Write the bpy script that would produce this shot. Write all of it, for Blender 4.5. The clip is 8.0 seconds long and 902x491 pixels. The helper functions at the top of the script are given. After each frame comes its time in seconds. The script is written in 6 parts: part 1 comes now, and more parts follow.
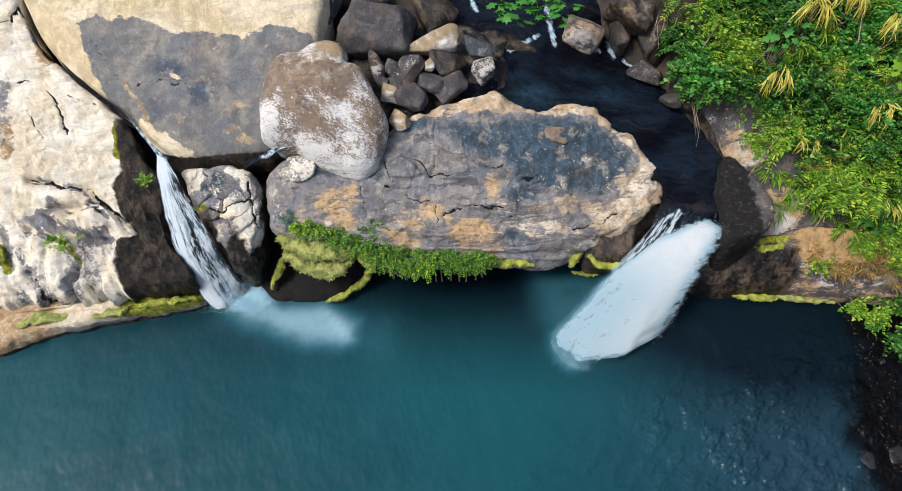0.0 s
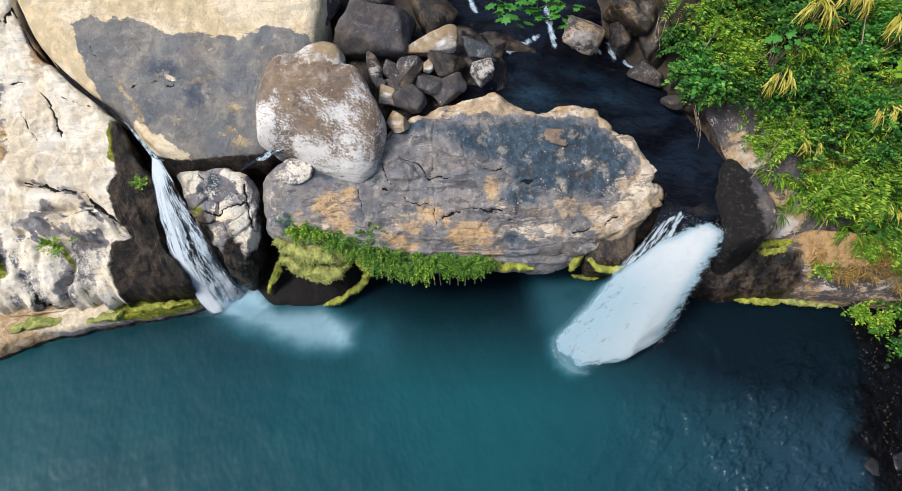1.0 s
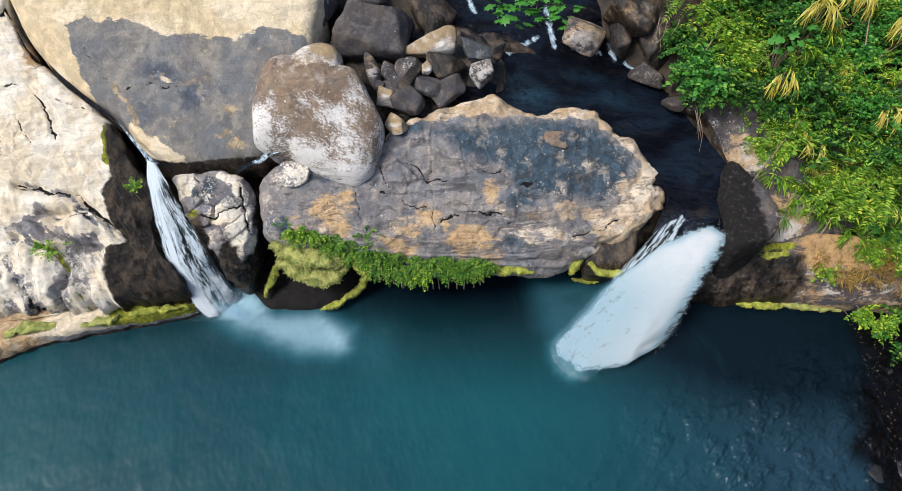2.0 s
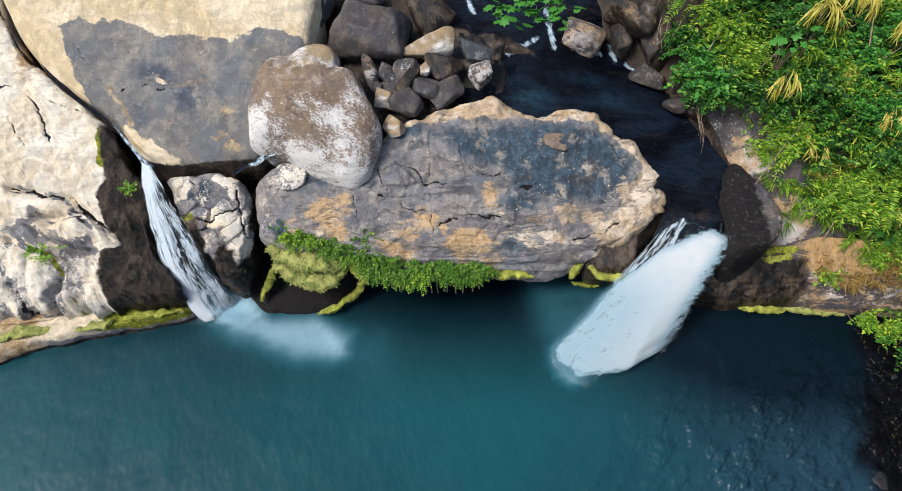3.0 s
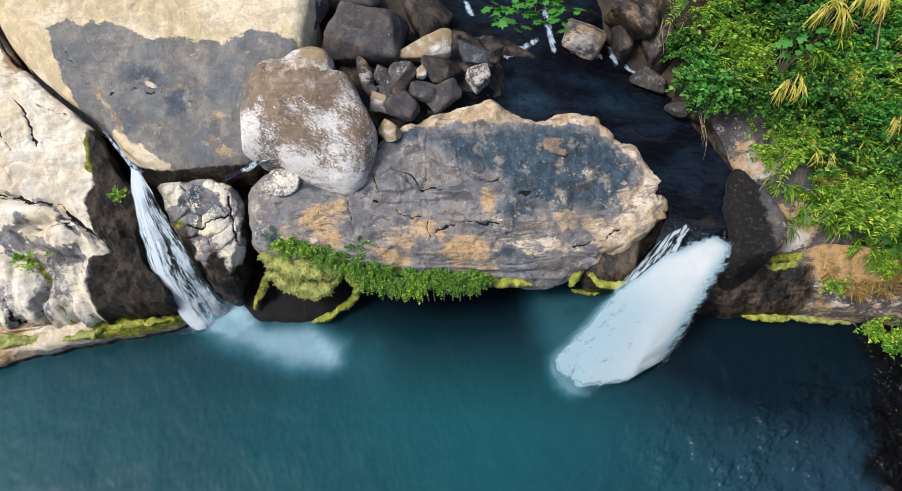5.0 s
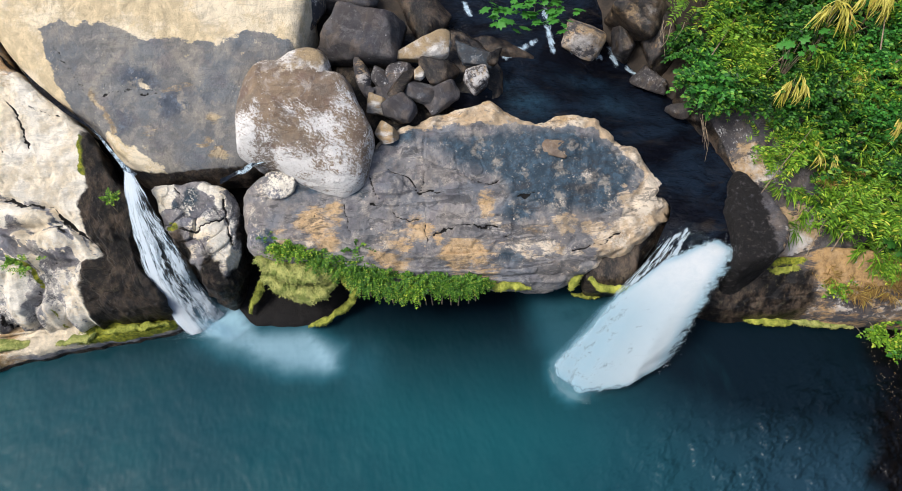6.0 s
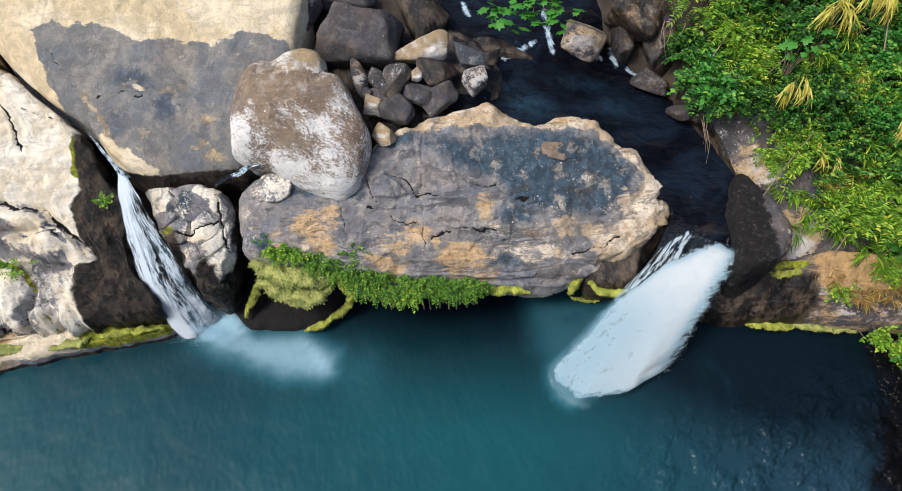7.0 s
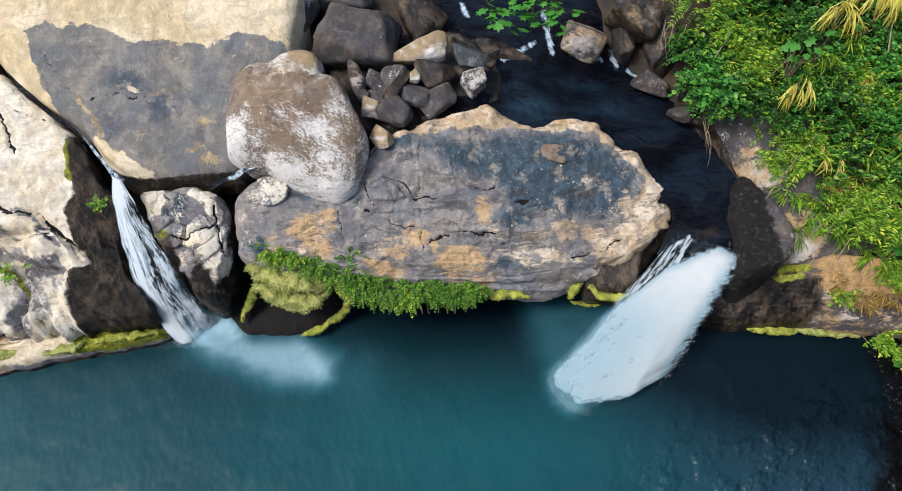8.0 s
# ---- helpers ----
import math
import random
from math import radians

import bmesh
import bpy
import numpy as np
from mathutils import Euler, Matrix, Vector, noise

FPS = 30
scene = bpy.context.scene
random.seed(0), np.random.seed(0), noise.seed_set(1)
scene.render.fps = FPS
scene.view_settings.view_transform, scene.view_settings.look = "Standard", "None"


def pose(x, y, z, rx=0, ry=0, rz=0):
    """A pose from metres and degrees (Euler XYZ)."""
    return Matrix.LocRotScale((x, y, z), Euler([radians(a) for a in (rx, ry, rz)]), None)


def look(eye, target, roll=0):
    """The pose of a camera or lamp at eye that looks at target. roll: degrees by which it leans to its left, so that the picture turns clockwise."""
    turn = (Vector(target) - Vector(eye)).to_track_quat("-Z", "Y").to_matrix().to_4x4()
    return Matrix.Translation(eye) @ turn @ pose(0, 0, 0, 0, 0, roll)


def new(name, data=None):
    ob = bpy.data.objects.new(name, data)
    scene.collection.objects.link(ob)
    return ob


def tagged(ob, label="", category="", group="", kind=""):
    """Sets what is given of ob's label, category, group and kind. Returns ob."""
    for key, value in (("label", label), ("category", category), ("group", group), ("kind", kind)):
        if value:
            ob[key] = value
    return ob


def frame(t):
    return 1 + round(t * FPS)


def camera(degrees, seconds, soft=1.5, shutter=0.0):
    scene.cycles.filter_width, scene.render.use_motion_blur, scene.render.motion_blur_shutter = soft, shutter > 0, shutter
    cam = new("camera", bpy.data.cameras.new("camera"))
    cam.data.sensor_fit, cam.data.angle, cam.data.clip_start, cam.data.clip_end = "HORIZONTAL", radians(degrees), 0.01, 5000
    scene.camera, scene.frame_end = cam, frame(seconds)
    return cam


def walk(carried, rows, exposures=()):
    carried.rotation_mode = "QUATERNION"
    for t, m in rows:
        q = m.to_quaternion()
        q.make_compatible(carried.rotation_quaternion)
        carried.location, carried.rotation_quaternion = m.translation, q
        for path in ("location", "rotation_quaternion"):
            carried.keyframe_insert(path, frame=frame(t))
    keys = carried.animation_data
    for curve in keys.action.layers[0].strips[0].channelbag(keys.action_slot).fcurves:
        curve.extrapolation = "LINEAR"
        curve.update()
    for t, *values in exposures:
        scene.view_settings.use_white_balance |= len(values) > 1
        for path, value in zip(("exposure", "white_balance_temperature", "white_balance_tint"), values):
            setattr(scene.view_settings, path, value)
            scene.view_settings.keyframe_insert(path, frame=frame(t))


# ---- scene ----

# ======== camera and its flight ========
cam = camera(74.4, 8.0, soft=0.75)
ROWS = [
    (0.0, 0.009, 0.000, 14.995), (0.5, 0.026, 0.083, 14.947), (1.0, 0.044, 0.177, 14.891), (1.5, 0.062, 0.267, 14.841),
    (3.0, 0.115, 0.536, 14.682), (3.5, 0.133, 0.622, 14.634), (4.0, 0.150, 0.706, 14.587), (4.5, 0.169, 0.794, 14.536),
    (6.0, 0.243, 1.064, 14.368), (6.5, 0.272, 1.159, 14.301), (7.0, 0.293, 1.238, 14.257), (7.5, 0.309, 1.327, 14.205),
    (8.0, 0.329, 1.411, 14.160),
]
walk(cam, [(t, pose(x, y, z, 33.0, 0.0, 0.0)) for t, x, y, z in ROWS], exposures=[(0.0, 0.54), (8.0, 0.54)])

# ======== world and sun ========
SUN_EL, SUN_AZ = 54.0, 250.0   # azimuth clockwise from +y
world = bpy.data.worlds.new("sky")
scene.world = world
world.use_nodes = True
wn = world.node_tree.nodes
sky = wn.new("ShaderNodeTexSky")
sky.sky_type, sky.sun_disc = "NISHITA", False
sky.sun_elevation, sky.sun_rotation = radians(SUN_EL), radians(SUN_AZ)
sky.air_density, sky.dust_density = 1.0, 3.0
wn["Background"].inputs["Strength"].default_value = 0.145
world.node_tree.links.new(sky.outputs["Color"], wn["Background"].inputs["Color"])
sun = new("sun", bpy.data.lights.new("sun", "SUN"))
sun.data.energy, sun.data.angle, sun.data.color = 2.4, radians(20.0), (1.0, 0.985, 0.955)
_e, _a = radians(SUN_EL), radians(SUN_AZ)
sun.matrix_world = look((0, 0, 40), (-math.sin(_a) * math.cos(_e) * 10, -math.cos(_a) * math.cos(_e) * 10, 40 - 10 * math.sin(_e)))


# ======== noise and geometry helpers ========
def _hash(ix, iy, iz):
    h = (ix * 374761393 + iy * 668265263 + iz * 1274126177) & 0xFFFFFFFF
    h = ((h ^ (h >> 13)) * 1103515245) & 0xFFFFFFFF
    h = ((h ^ (h >> 16)) * 2246822519) & 0xFFFFFFFF
    return ((h ^ (h >> 15)) & 0xFFFFFF) / float(0xFFFFFF)


GRADIENTS = np.random.default_rng(4).normal(0, 1, (256, 3))
GRADIENTS /= np.linalg.norm(GRADIENTS, axis=1)[:, None]


def vnoise(p):
    """Gradient noise, about -1..1, at the points p (n x 3)."""
    i = np.floor(p).astype(np.int64)
    f = p - i
    u = f * f * f * (f * (f * 6 - 15) + 10)
    out = 0.0
    for dx in (0, 1):
        for dy in (0, 1):
            for dz in (0, 1):
                w = (u[:, 0] if dx else 1 - u[:, 0]) * (u[:, 1] if dy else 1 - u[:, 1]) * (u[:, 2] if dz else 1 - u[:, 2])
                h = ((i[:, 0] + dx) * 73856093) ^ ((i[:, 1] + dy) * 19349663) ^ ((i[:, 2] + dz) * 83492791)
                g = GRADIENTS[((h ^ (h >> 11)) * 2654435761 >> 7) & 255]
                out = out + w * (g[:, 0] * (f[:, 0] - dx) + g[:, 1] * (f[:, 1] - dy) + g[:, 2] * (f[:, 2] - dz))
    return out * 1.75


TURN = np.array(Matrix.Rotation(radians(37.0), 3, Vector((0.5, 0.3, 1.0)).normalized()))


def fbm(p, octaves=4, gain=0.5, ridged=False):
    total, amp, norm = 0.0, 1.0, 0.0
    p = np.asarray(p, float)
    for k in range(octaves):
        p = p @ TURN   # each octave turned, so that no grid shows
        v = vnoise(p * 2.03 ** k + 17.3 * k)
        if ridged:
            v = 1 - 2 * np.abs(v)
        total, norm, amp = total + amp * v, norm + amp, amp * gain
    return total / norm


def cells(p):
    """Distance to the border between random cells and a random number a cell, for faceted stone."""
    i = np.floor(p).astype(np.int64)
    d1, d2, ident = np.full(len(p), 9.0), np.full(len(p), 9.0), np.zeros(len(p))
    for dx in (-1, 0, 1):
        for dy in (-1, 0, 1):
            for dz in (-1, 0, 1):
                c = i + (dx, dy, dz)
                q = c + np.stack([_hash(c[:, 0], c[:, 1], c[:, 2] + k) for k in (0, 91, 173)], 1)
                d = np.sqrt(((p - q) ** 2).sum(1))
                r = _hash(c[:, 0] + 7, c[:, 1] + 3, c[:, 2])
                near = d < d1
                d2 = np.where(near, d1, np.minimum(d2, d))
                ident = np.where(near, r, ident)
                d1 = np.where(near, d, d1)
    return d2 - d1, ident


def smooth(a, b, x):
    t = np.clip((x - a) / (b - a), 0, 1)
    return t * t * (3 - 2 * t)


def spline(points, count, closed=True):
    """A smooth curve through the points, sampled at equal steps."""
    p = np.array(points, float)
    n = len(p)
    if not closed:
        p = np.vstack([2 * p[0] - p[1], p, 2 * p[-1] - p[-2]])
    fine = []
    for k in range(n if closed else n - 1):
        a, b, c, d = (p[(k + j - 1) % n] for j in range(4)) if closed else (p[k + j] for j in range(4))
        for t in np.linspace(0, 1, 24, endpoint=False):
            fine.append(0.5 * (2 * b + (c - a) * t + (2 * a - 5 * b + 4 * c - d) * t * t + (3 * b - 3 * c + d - a) * t ** 3))
    fine.append(p[0] if closed else p[-2])
    fine = np.array(fine)
    run = np.concatenate([[0], np.cumsum(np.linalg.norm(np.diff(fine, axis=0), axis=1))])
    at = np.linspace(0, run[-1], count, endpoint=not closed)
    return np.stack([np.interp(at, run, fine[:, k]) for k in range(fine.shape[1])], 1)


def line_distance(xy, line):
    """Distance from the points to an open line, and how far along it (0..1)."""
    line = np.array(line, float)
    best, along, n = np.full(len(xy), 1e9), np.zeros(len(xy)), len(line) - 1
    for k in range(n):
        a, b = line[k, :2], line[k + 1, :2]
        t = np.clip(((xy - a) @ (b - a)) / ((b - a) @ (b - a)), 0, 1)
        d = np.linalg.norm(xy - (a + t[:, None] * (b - a)), axis=1)
        along = np.where(d < best, (k + t) / n, along)
        best = np.minimum(best, d)
    return best, along


def area_distance(xy, ring):
    """Signed distance to a closed outline, positive inside."""
    ring = np.array(ring, float)
    d, _ = line_distance(xy, np.vstack([ring, ring[:1]]))
    inside = np.zeros(len(xy), bool)
    x, y = xy[:, 0], xy[:, 1]
    for a, b in zip(ring, np.roll(ring, -1, 0)):
        cross = (a[1] > y) != (b[1] > y)
        inside ^= cross & (x < (b[0] - a[0]) * (y - a[1]) / (b[1] - a[1] + 1e-12) + a[0])
    return np.where(inside, d, -d)


def mesh_of(name, verts, faces, material, attributes=None, shade=True):
    me = bpy.data.meshes.new(name)
    me.from_pydata(np.asarray(verts).tolist(), [], np.asarray(faces).tolist() if not isinstance(faces, list) else faces)
    for key, values in (attributes or {}).items():
        me.attributes.new(key, "FLOAT", "POINT").data.foreach_set("value", np.asarray(values, np.float32))
    if shade:
        me.polygons.foreach_set("use_smooth", np.ones(len(me.polygons), bool))
    me.materials.append(material)
    me.update()
    return me


def thing(name, me, label, category, group="", kind=""):
    return tagged(new(name, me), label, category, group, kind)


def part(name, me, parent, label=""):
    ob = new(name, me)
    ob.parent = parent
    return tagged(ob, label)


def grid_faces(rows, cols, closed=False):
    r, c = np.meshgrid(np.arange(rows - 1), np.arange(cols if closed else cols - 1), indexing="ij")
    r, c = r.ravel(), c.ravel()
    n = (c + 1) % cols
    return np.stack([r * cols + c, r * cols + n, (r + 1) * cols + n, (r + 1) * cols + c], 1)


# ======== materials ========
class Nodes:
    """Short hand for a node material."""
    def __init__(self, name):
        self.mat = bpy.data.materials.new(name)
        self.mat.use_nodes = True
        self.tree = self.mat.node_tree
        self.bsdf = self.tree.nodes["Principled BSDF"]
        self.out = self.tree.nodes["Material Output"]

    def link(self, a, b):
        self.tree.links.new(a, b)

    def put(self, socket, value):
        if isinstance(value, bpy.types.NodeSocket):
            self.link(value, socket)
        else:
            socket.default_value = value

    def attr(self, name):
        n = self.tree.nodes.new("ShaderNodeAttribute")
        n.attribute_name = name
        return n.outputs["Fac"]

    def coord(self):
        return self.tree.nodes.new("ShaderNodeTexCoord").outputs["Object"]

    def noise(self, scale, detail=4.0, rough=0.55, stretch=None, distortion=0.0):
        n = self.tree.nodes.new("ShaderNodeTexNoise")
        n.inputs["Scale"].default_value, n.inputs["Detail"].default_value = scale, detail
        n.inputs["Roughness"].default_value, n.inputs["Distortion"].default_value = rough, distortion
        n.inputs["Lacunarity"].default_value = 2.13
        source = self.coord()
        if stretch:   # long features along an axis turned about z
            m = self.tree.nodes.new("ShaderNodeMapping")
            m.vector_type = "TEXTURE"
            m.inputs["Scale"].default_value = tuple(1 / c for c in stretch[:3])
            m.inputs["Rotation"].default_value = (0, 0, radians(stretch[3] if len(stretch) > 3 else 0))
            self.link(source, m.inputs["Vector"])
            source = m.outputs["Vector"]
        turn = self.tree.nodes.new("ShaderNodeMapping")   # oblique, so that the noise shows no rows
        turn.inputs["Rotation"].default_value = (0.7, 0.5, 0.3)
        self.link(source, turn.inputs["Vector"])
        source = turn.outputs["Vector"]
        self.link(source, n.inputs["Vector"])
        return n.outputs["Fac"]

    def math(self, op, a, b=0.0):
        n = self.tree.nodes.new("ShaderNodeMath")
        n.operation = op
        self.put(n.inputs[0], a)
        self.put(n.inputs[1], b)
        return n.outputs[0]

    def ramp(self, value, lo, hi):
        n = self.tree.nodes.new("ShaderNodeMapRange")
        n.interpolation_type = "SMOOTHSTEP"
        self.put(n.inputs["Value"], value)
        n.inputs["From Min"].default_value, n.inputs["From Max"].default_value = lo, hi
        return n.outputs["Result"]

    def mix(self, fac, a, b):
        n = self.tree.nodes.new("ShaderNodeMix")
        n.data_type = "RGBA"
        self.put(n.inputs[0], fac)
        for socket, v in ((n.inputs[6], a), (n.inputs[7], b)):
            self.put(socket, v if isinstance(v, bpy.types.NodeSocket) else (*v, 1.0))
        return n.outputs[2]

    def bump(self, height, strength, distance, normal=None):
        n = self.tree.nodes.new("ShaderNodeBump")
        n.inputs["Strength"].default_value, n.inputs["Distance"].default_value = strength, distance
        self.link(height, n.inputs["Height"])
        if normal:
            self.link(normal, n.inputs["Normal"])
        return n.outputs["Normal"]


def rock_material(name, dark, mid, tan, pale, ochre=(0.46, 0.28, 0.115), blue=(0.027, 0.044, 0.058), fleck=0.5, relief=1.0, mottle=0.65, hue=0.6, speck=(9.0, None), spots=0.5):
    """Stone: weathered skin, bare tan stone, ochre, lichen, moss and wet parts by the mesh's own stain values, broken up by grain at several sizes."""
    m = Nodes(name)
    broad, blotch, grain, fine = m.noise(0.9, 9, 0.68), m.noise(3.2, 9, 0.7, distortion=0.6), m.noise(11, 8, 0.75), m.noise(42, 4, 0.75)

    def spread(attr, noise_value, amount, lo, hi):
        return m.ramp(m.math("ADD", m.attr(attr), m.math("MULTIPLY", m.math("SUBTRACT", noise_value, 0.5), amount)), lo, hi)

    bed = m.noise(2.0, 11, 0.74, (0.45, 1.6, 2.6, 8), 1.0)
    flecks = m.noise(15, 9, 0.8)
    skin = m.mix(m.ramp(broad, 0.36, 0.64), dark, mid)
    skin = m.mix(m.math("MULTIPLY", m.ramp(blotch, 0.48, 0.60), mottle), skin, tuple(0.6 * a + 0.4 * b for a, b in zip(mid, pale)))
    skin = m.mix(m.math("MULTIPLY", m.ramp(m.noise(1.7, 10, 0.75), 0.5, 0.58), 0.8 * mottle), skin, tuple(0.5 * a + 0.5 * b for a, b in zip(dark, mid)))
    inky = m.mix(m.ramp(m.noise(4.5, 10, 0.75), 0.46, 0.62), blue, tuple(1.9 * c for c in blue))
    inky = m.mix(m.math("MULTIPLY", m.ramp(m.noise(1.9, 10, 0.68), 0.53, 0.63), 0.55), inky, tuple(0.62 * c for c in pale))
    bare = m.mix(m.ramp(blotch, 0.36, 0.6), tan, tuple(0.72 * c for c in tan))
    bare = m.mix(m.math("MULTIPLY", m.ramp(broad, 0.45, 0.6), 0.8), bare, pale)
    bare = m.mix(m.math("MULTIPLY", m.ramp(m.noise(5.0, 10, 0.78, (1.0, 0.5, 1.0, 35)), 0.57, 0.68), 0.35), bare, tuple(0.36 * c for c in tan))
    block = m.tree.nodes.new("ShaderNodeTexVoronoi")
    block.inputs["Scale"].default_value = 1.7
    shove, jig = m.tree.nodes.new("ShaderNodeVectorMath"), m.tree.nodes.new("ShaderNodeTexNoise")
    jig.inputs["Scale"].default_value, jig.inputs["Detail"].default_value, jig.inputs["Roughness"].default_value = 2.2, 8, 0.7
    m.link(m.coord(), jig.inputs["Vector"])
    m.link(m.coord(), shove.inputs[0])
    m.link(jig.outputs["Color"], shove.inputs[1])
    m.link(shove.outputs[0], block.inputs["Vector"])
    tone = m.tree.nodes.new("ShaderNodeSeparateColor")
    m.link(block.outputs["Color"], tone.inputs[0])
    skin = m.mix(m.math("MULTIPLY", m.ramp(tone.outputs[0], 0.35, 0.95), 0.55 * mottle), skin, tuple(0.55 * c for c in dark))
    skin = m.mix(m.math("MULTIPLY", m.ramp(tone.outputs[1], 0.55, 1.0), 0.5 * mottle), skin, tuple(0.5 * a + 0.5 * b for a, b in zip(tan, mid)))
    # broad hues: slate blue, lilac and warm beige films
    skin = m.mix(m.math("MULTIPLY", m.ramp(m.noise(0.75, 7, 0.62, (1.0, 1.4, 1.0, 20)), 0.47, 0.62), hue), skin, tuple(c * k for c, k in zip(mid, (0.68, 0.80, 0.95))))
    skin = m.mix(m.math("MULTIPLY", m.ramp(m.noise(1.05, 8, 0.66, (1.3, 1.0, 1.0, -25), 0.4), 0.51, 0.63), 0.6 * hue), skin, tuple(0.35 * a + 0.65 * b for a, b in zip(tan, mid)))
    skin = m.mix(m.math("MULTIPLY", m.ramp(m.noise(1.6, 6, 0.6, (1.0, 1.0, 1.3, 50)), 0.54, 0.66), 0.6 * hue), skin, tuple(c * k for c, k in zip(dark, (0.95, 0.80, 0.95))))
    skin = m.mix(spread("blue", m.noise(1.8, 10, 0.72), 0.9, 0.28, 0.70), skin, inky)
    colour = m.mix(spread("tan", m.noise(2.2, 13, 0.78, (0.8, 1.4, 1.4, 4)), 2.1, 0.43, 0.56), skin, bare)
    och = m.mix(m.ramp(grain, 0.4, 0.65), ochre, tuple(0.66 * c for c in ochre))
    och = m.mix(m.ramp(blotch, 0.46, 0.62), och, tuple(0.5 * a + 0.5 * b for a, b in zip(ochre, tan)))
    colour = m.mix(m.math("MULTIPLY", spread("rust", m.noise(1.7, 12, 0.78, (0.55, 1.7, 1.7, 4), 0.4), 2.8, 0.42, 0.74), 0.9), colour, och)
    # lichen in small crusts
    crust = m.math("ADD", m.math("MULTIPLY", m.noise(0.35 * speck[0], 10, 0.75, speck[1]), 0.40), m.math("MULTIPLY", m.noise(1.6 * speck[0], 9, 0.85, speck[1]), 0.60))
    colour = m.mix(m.math("MULTIPLY", spread("lichen", crust, 3.0, 0.48, 0.58), 0.92), colour, m.mix(m.ramp(fine, 0.35, 0.65), tuple(0.8 * c for c in pale), pale))
    # single round lichen spots
    disc = m.tree.nodes.new("ShaderNodeTexVoronoi")
    disc.inputs["Scale"].default_value = 6.5
    wobble = m.tree.nodes.new("ShaderNodeVectorMath")
    m.link(m.coord(), wobble.inputs[0])
    soft = m.tree.nodes.new("ShaderNodeTexNoise")
    soft.inputs["Scale"].default_value, soft.inputs["Detail"].default_value = 22.0, 3
    m.link(m.coord(), soft.inputs["Vector"])
    shrink = m.tree.nodes.new("ShaderNodeVectorMath")
    shrink.operation = "SCALE"
    shrink.inputs["Scale"].default_value = 0.05
    m.link(soft.outputs["Color"], shrink.inputs[0])
    m.link(shrink.outputs[0], wobble.inputs[1])
    m.link(wobble.outputs[0], disc.inputs["Vector"])
    pick = m.tree.nodes.new("ShaderNodeSeparateColor")
    m.link(disc.outputs["Color"], pick.inputs[0])
    dot = m.math("MULTIPLY", m.math("LESS_THAN", disc.outputs["Distance"], m.math("MULTIPLY", m.math("SUBTRACT", pick.outputs[0], 0.55), 0.42)), m.ramp(m.noise(0.9, 5, 0.6), 0.42, 0.6))
    colour = m.mix(m.math("MULTIPLY", dot, spots), colour, pale)
    # bedding lines, dark and light flecks
    colour = m.mix(m.math("MULTIPLY", m.math("MULTIPLY", m.ramp(bed, 0.515, 0.55), m.ramp(broad, 0.42, 0.55)), fleck), colour, tuple(0.35 * c for c in dark))
    colour = m.mix(m.math("MULTIPLY", m.ramp(grain, 0.54, 0.62), 0.45 * fleck), colour, tuple(0.4 * c for c in dark))
    colour = m.mix(m.math("MULTIPLY", m.math("MULTIPLY", m.ramp(flecks, 0.56, 0.62), m.ramp(blotch, 0.45, 0.6)), 0.8 * fleck), colour, pale)
    colour = m.mix(m.math("MULTIPLY", m.ramp(fine, 0.54, 0.62), 0.18), colour, tuple(0.5 * c for c in dark))
    # near-black: dirt in open cracks, dark rib hollows, and shade painted on the cave rock
    colour = m.mix(spread("crack_shade", m.noise(9, 6, 0.7), 0.8, 0.45, 0.65), colour, (0.006, 0.005, 0.0045))
    mossy = spread("moss", m.noise(5.0, 8, 0.75), 0.9, 0.45, 0.58)
    colour = m.mix(mossy, colour, m.mix(m.ramp(grain, 0.38, 0.62), (0.09, 0.12, 0.010), (0.33, 0.32, 0.03)))
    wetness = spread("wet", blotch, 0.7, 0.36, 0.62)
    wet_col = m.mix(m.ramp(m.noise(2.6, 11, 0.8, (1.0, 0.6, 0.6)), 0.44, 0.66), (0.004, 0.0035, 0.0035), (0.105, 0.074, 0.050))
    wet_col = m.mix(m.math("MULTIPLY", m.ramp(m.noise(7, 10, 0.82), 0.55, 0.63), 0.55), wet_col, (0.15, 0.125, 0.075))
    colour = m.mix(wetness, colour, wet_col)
    m.link(colour, m.bsdf.inputs["Base Color"])
    m.link(m.math("SUBTRACT", 0.88, m.math("MULTIPLY", wetness, 0.58)), m.bsdf.inputs["Roughness"])
    m.bsdf.inputs["Specular IOR Level"].default_value = 0.3
    height = m.math("ADD", m.math("MULTIPLY", m.noise(3.0, 12, 0.72, distortion=0.4), 1.0), m.math("MULTIPLY", m.noise(22, 8, 0.75), 0.3))
    m.link(m.bump(height, relief, 0.16), m.bsdf.inputs["Normal"])
    return m.mat


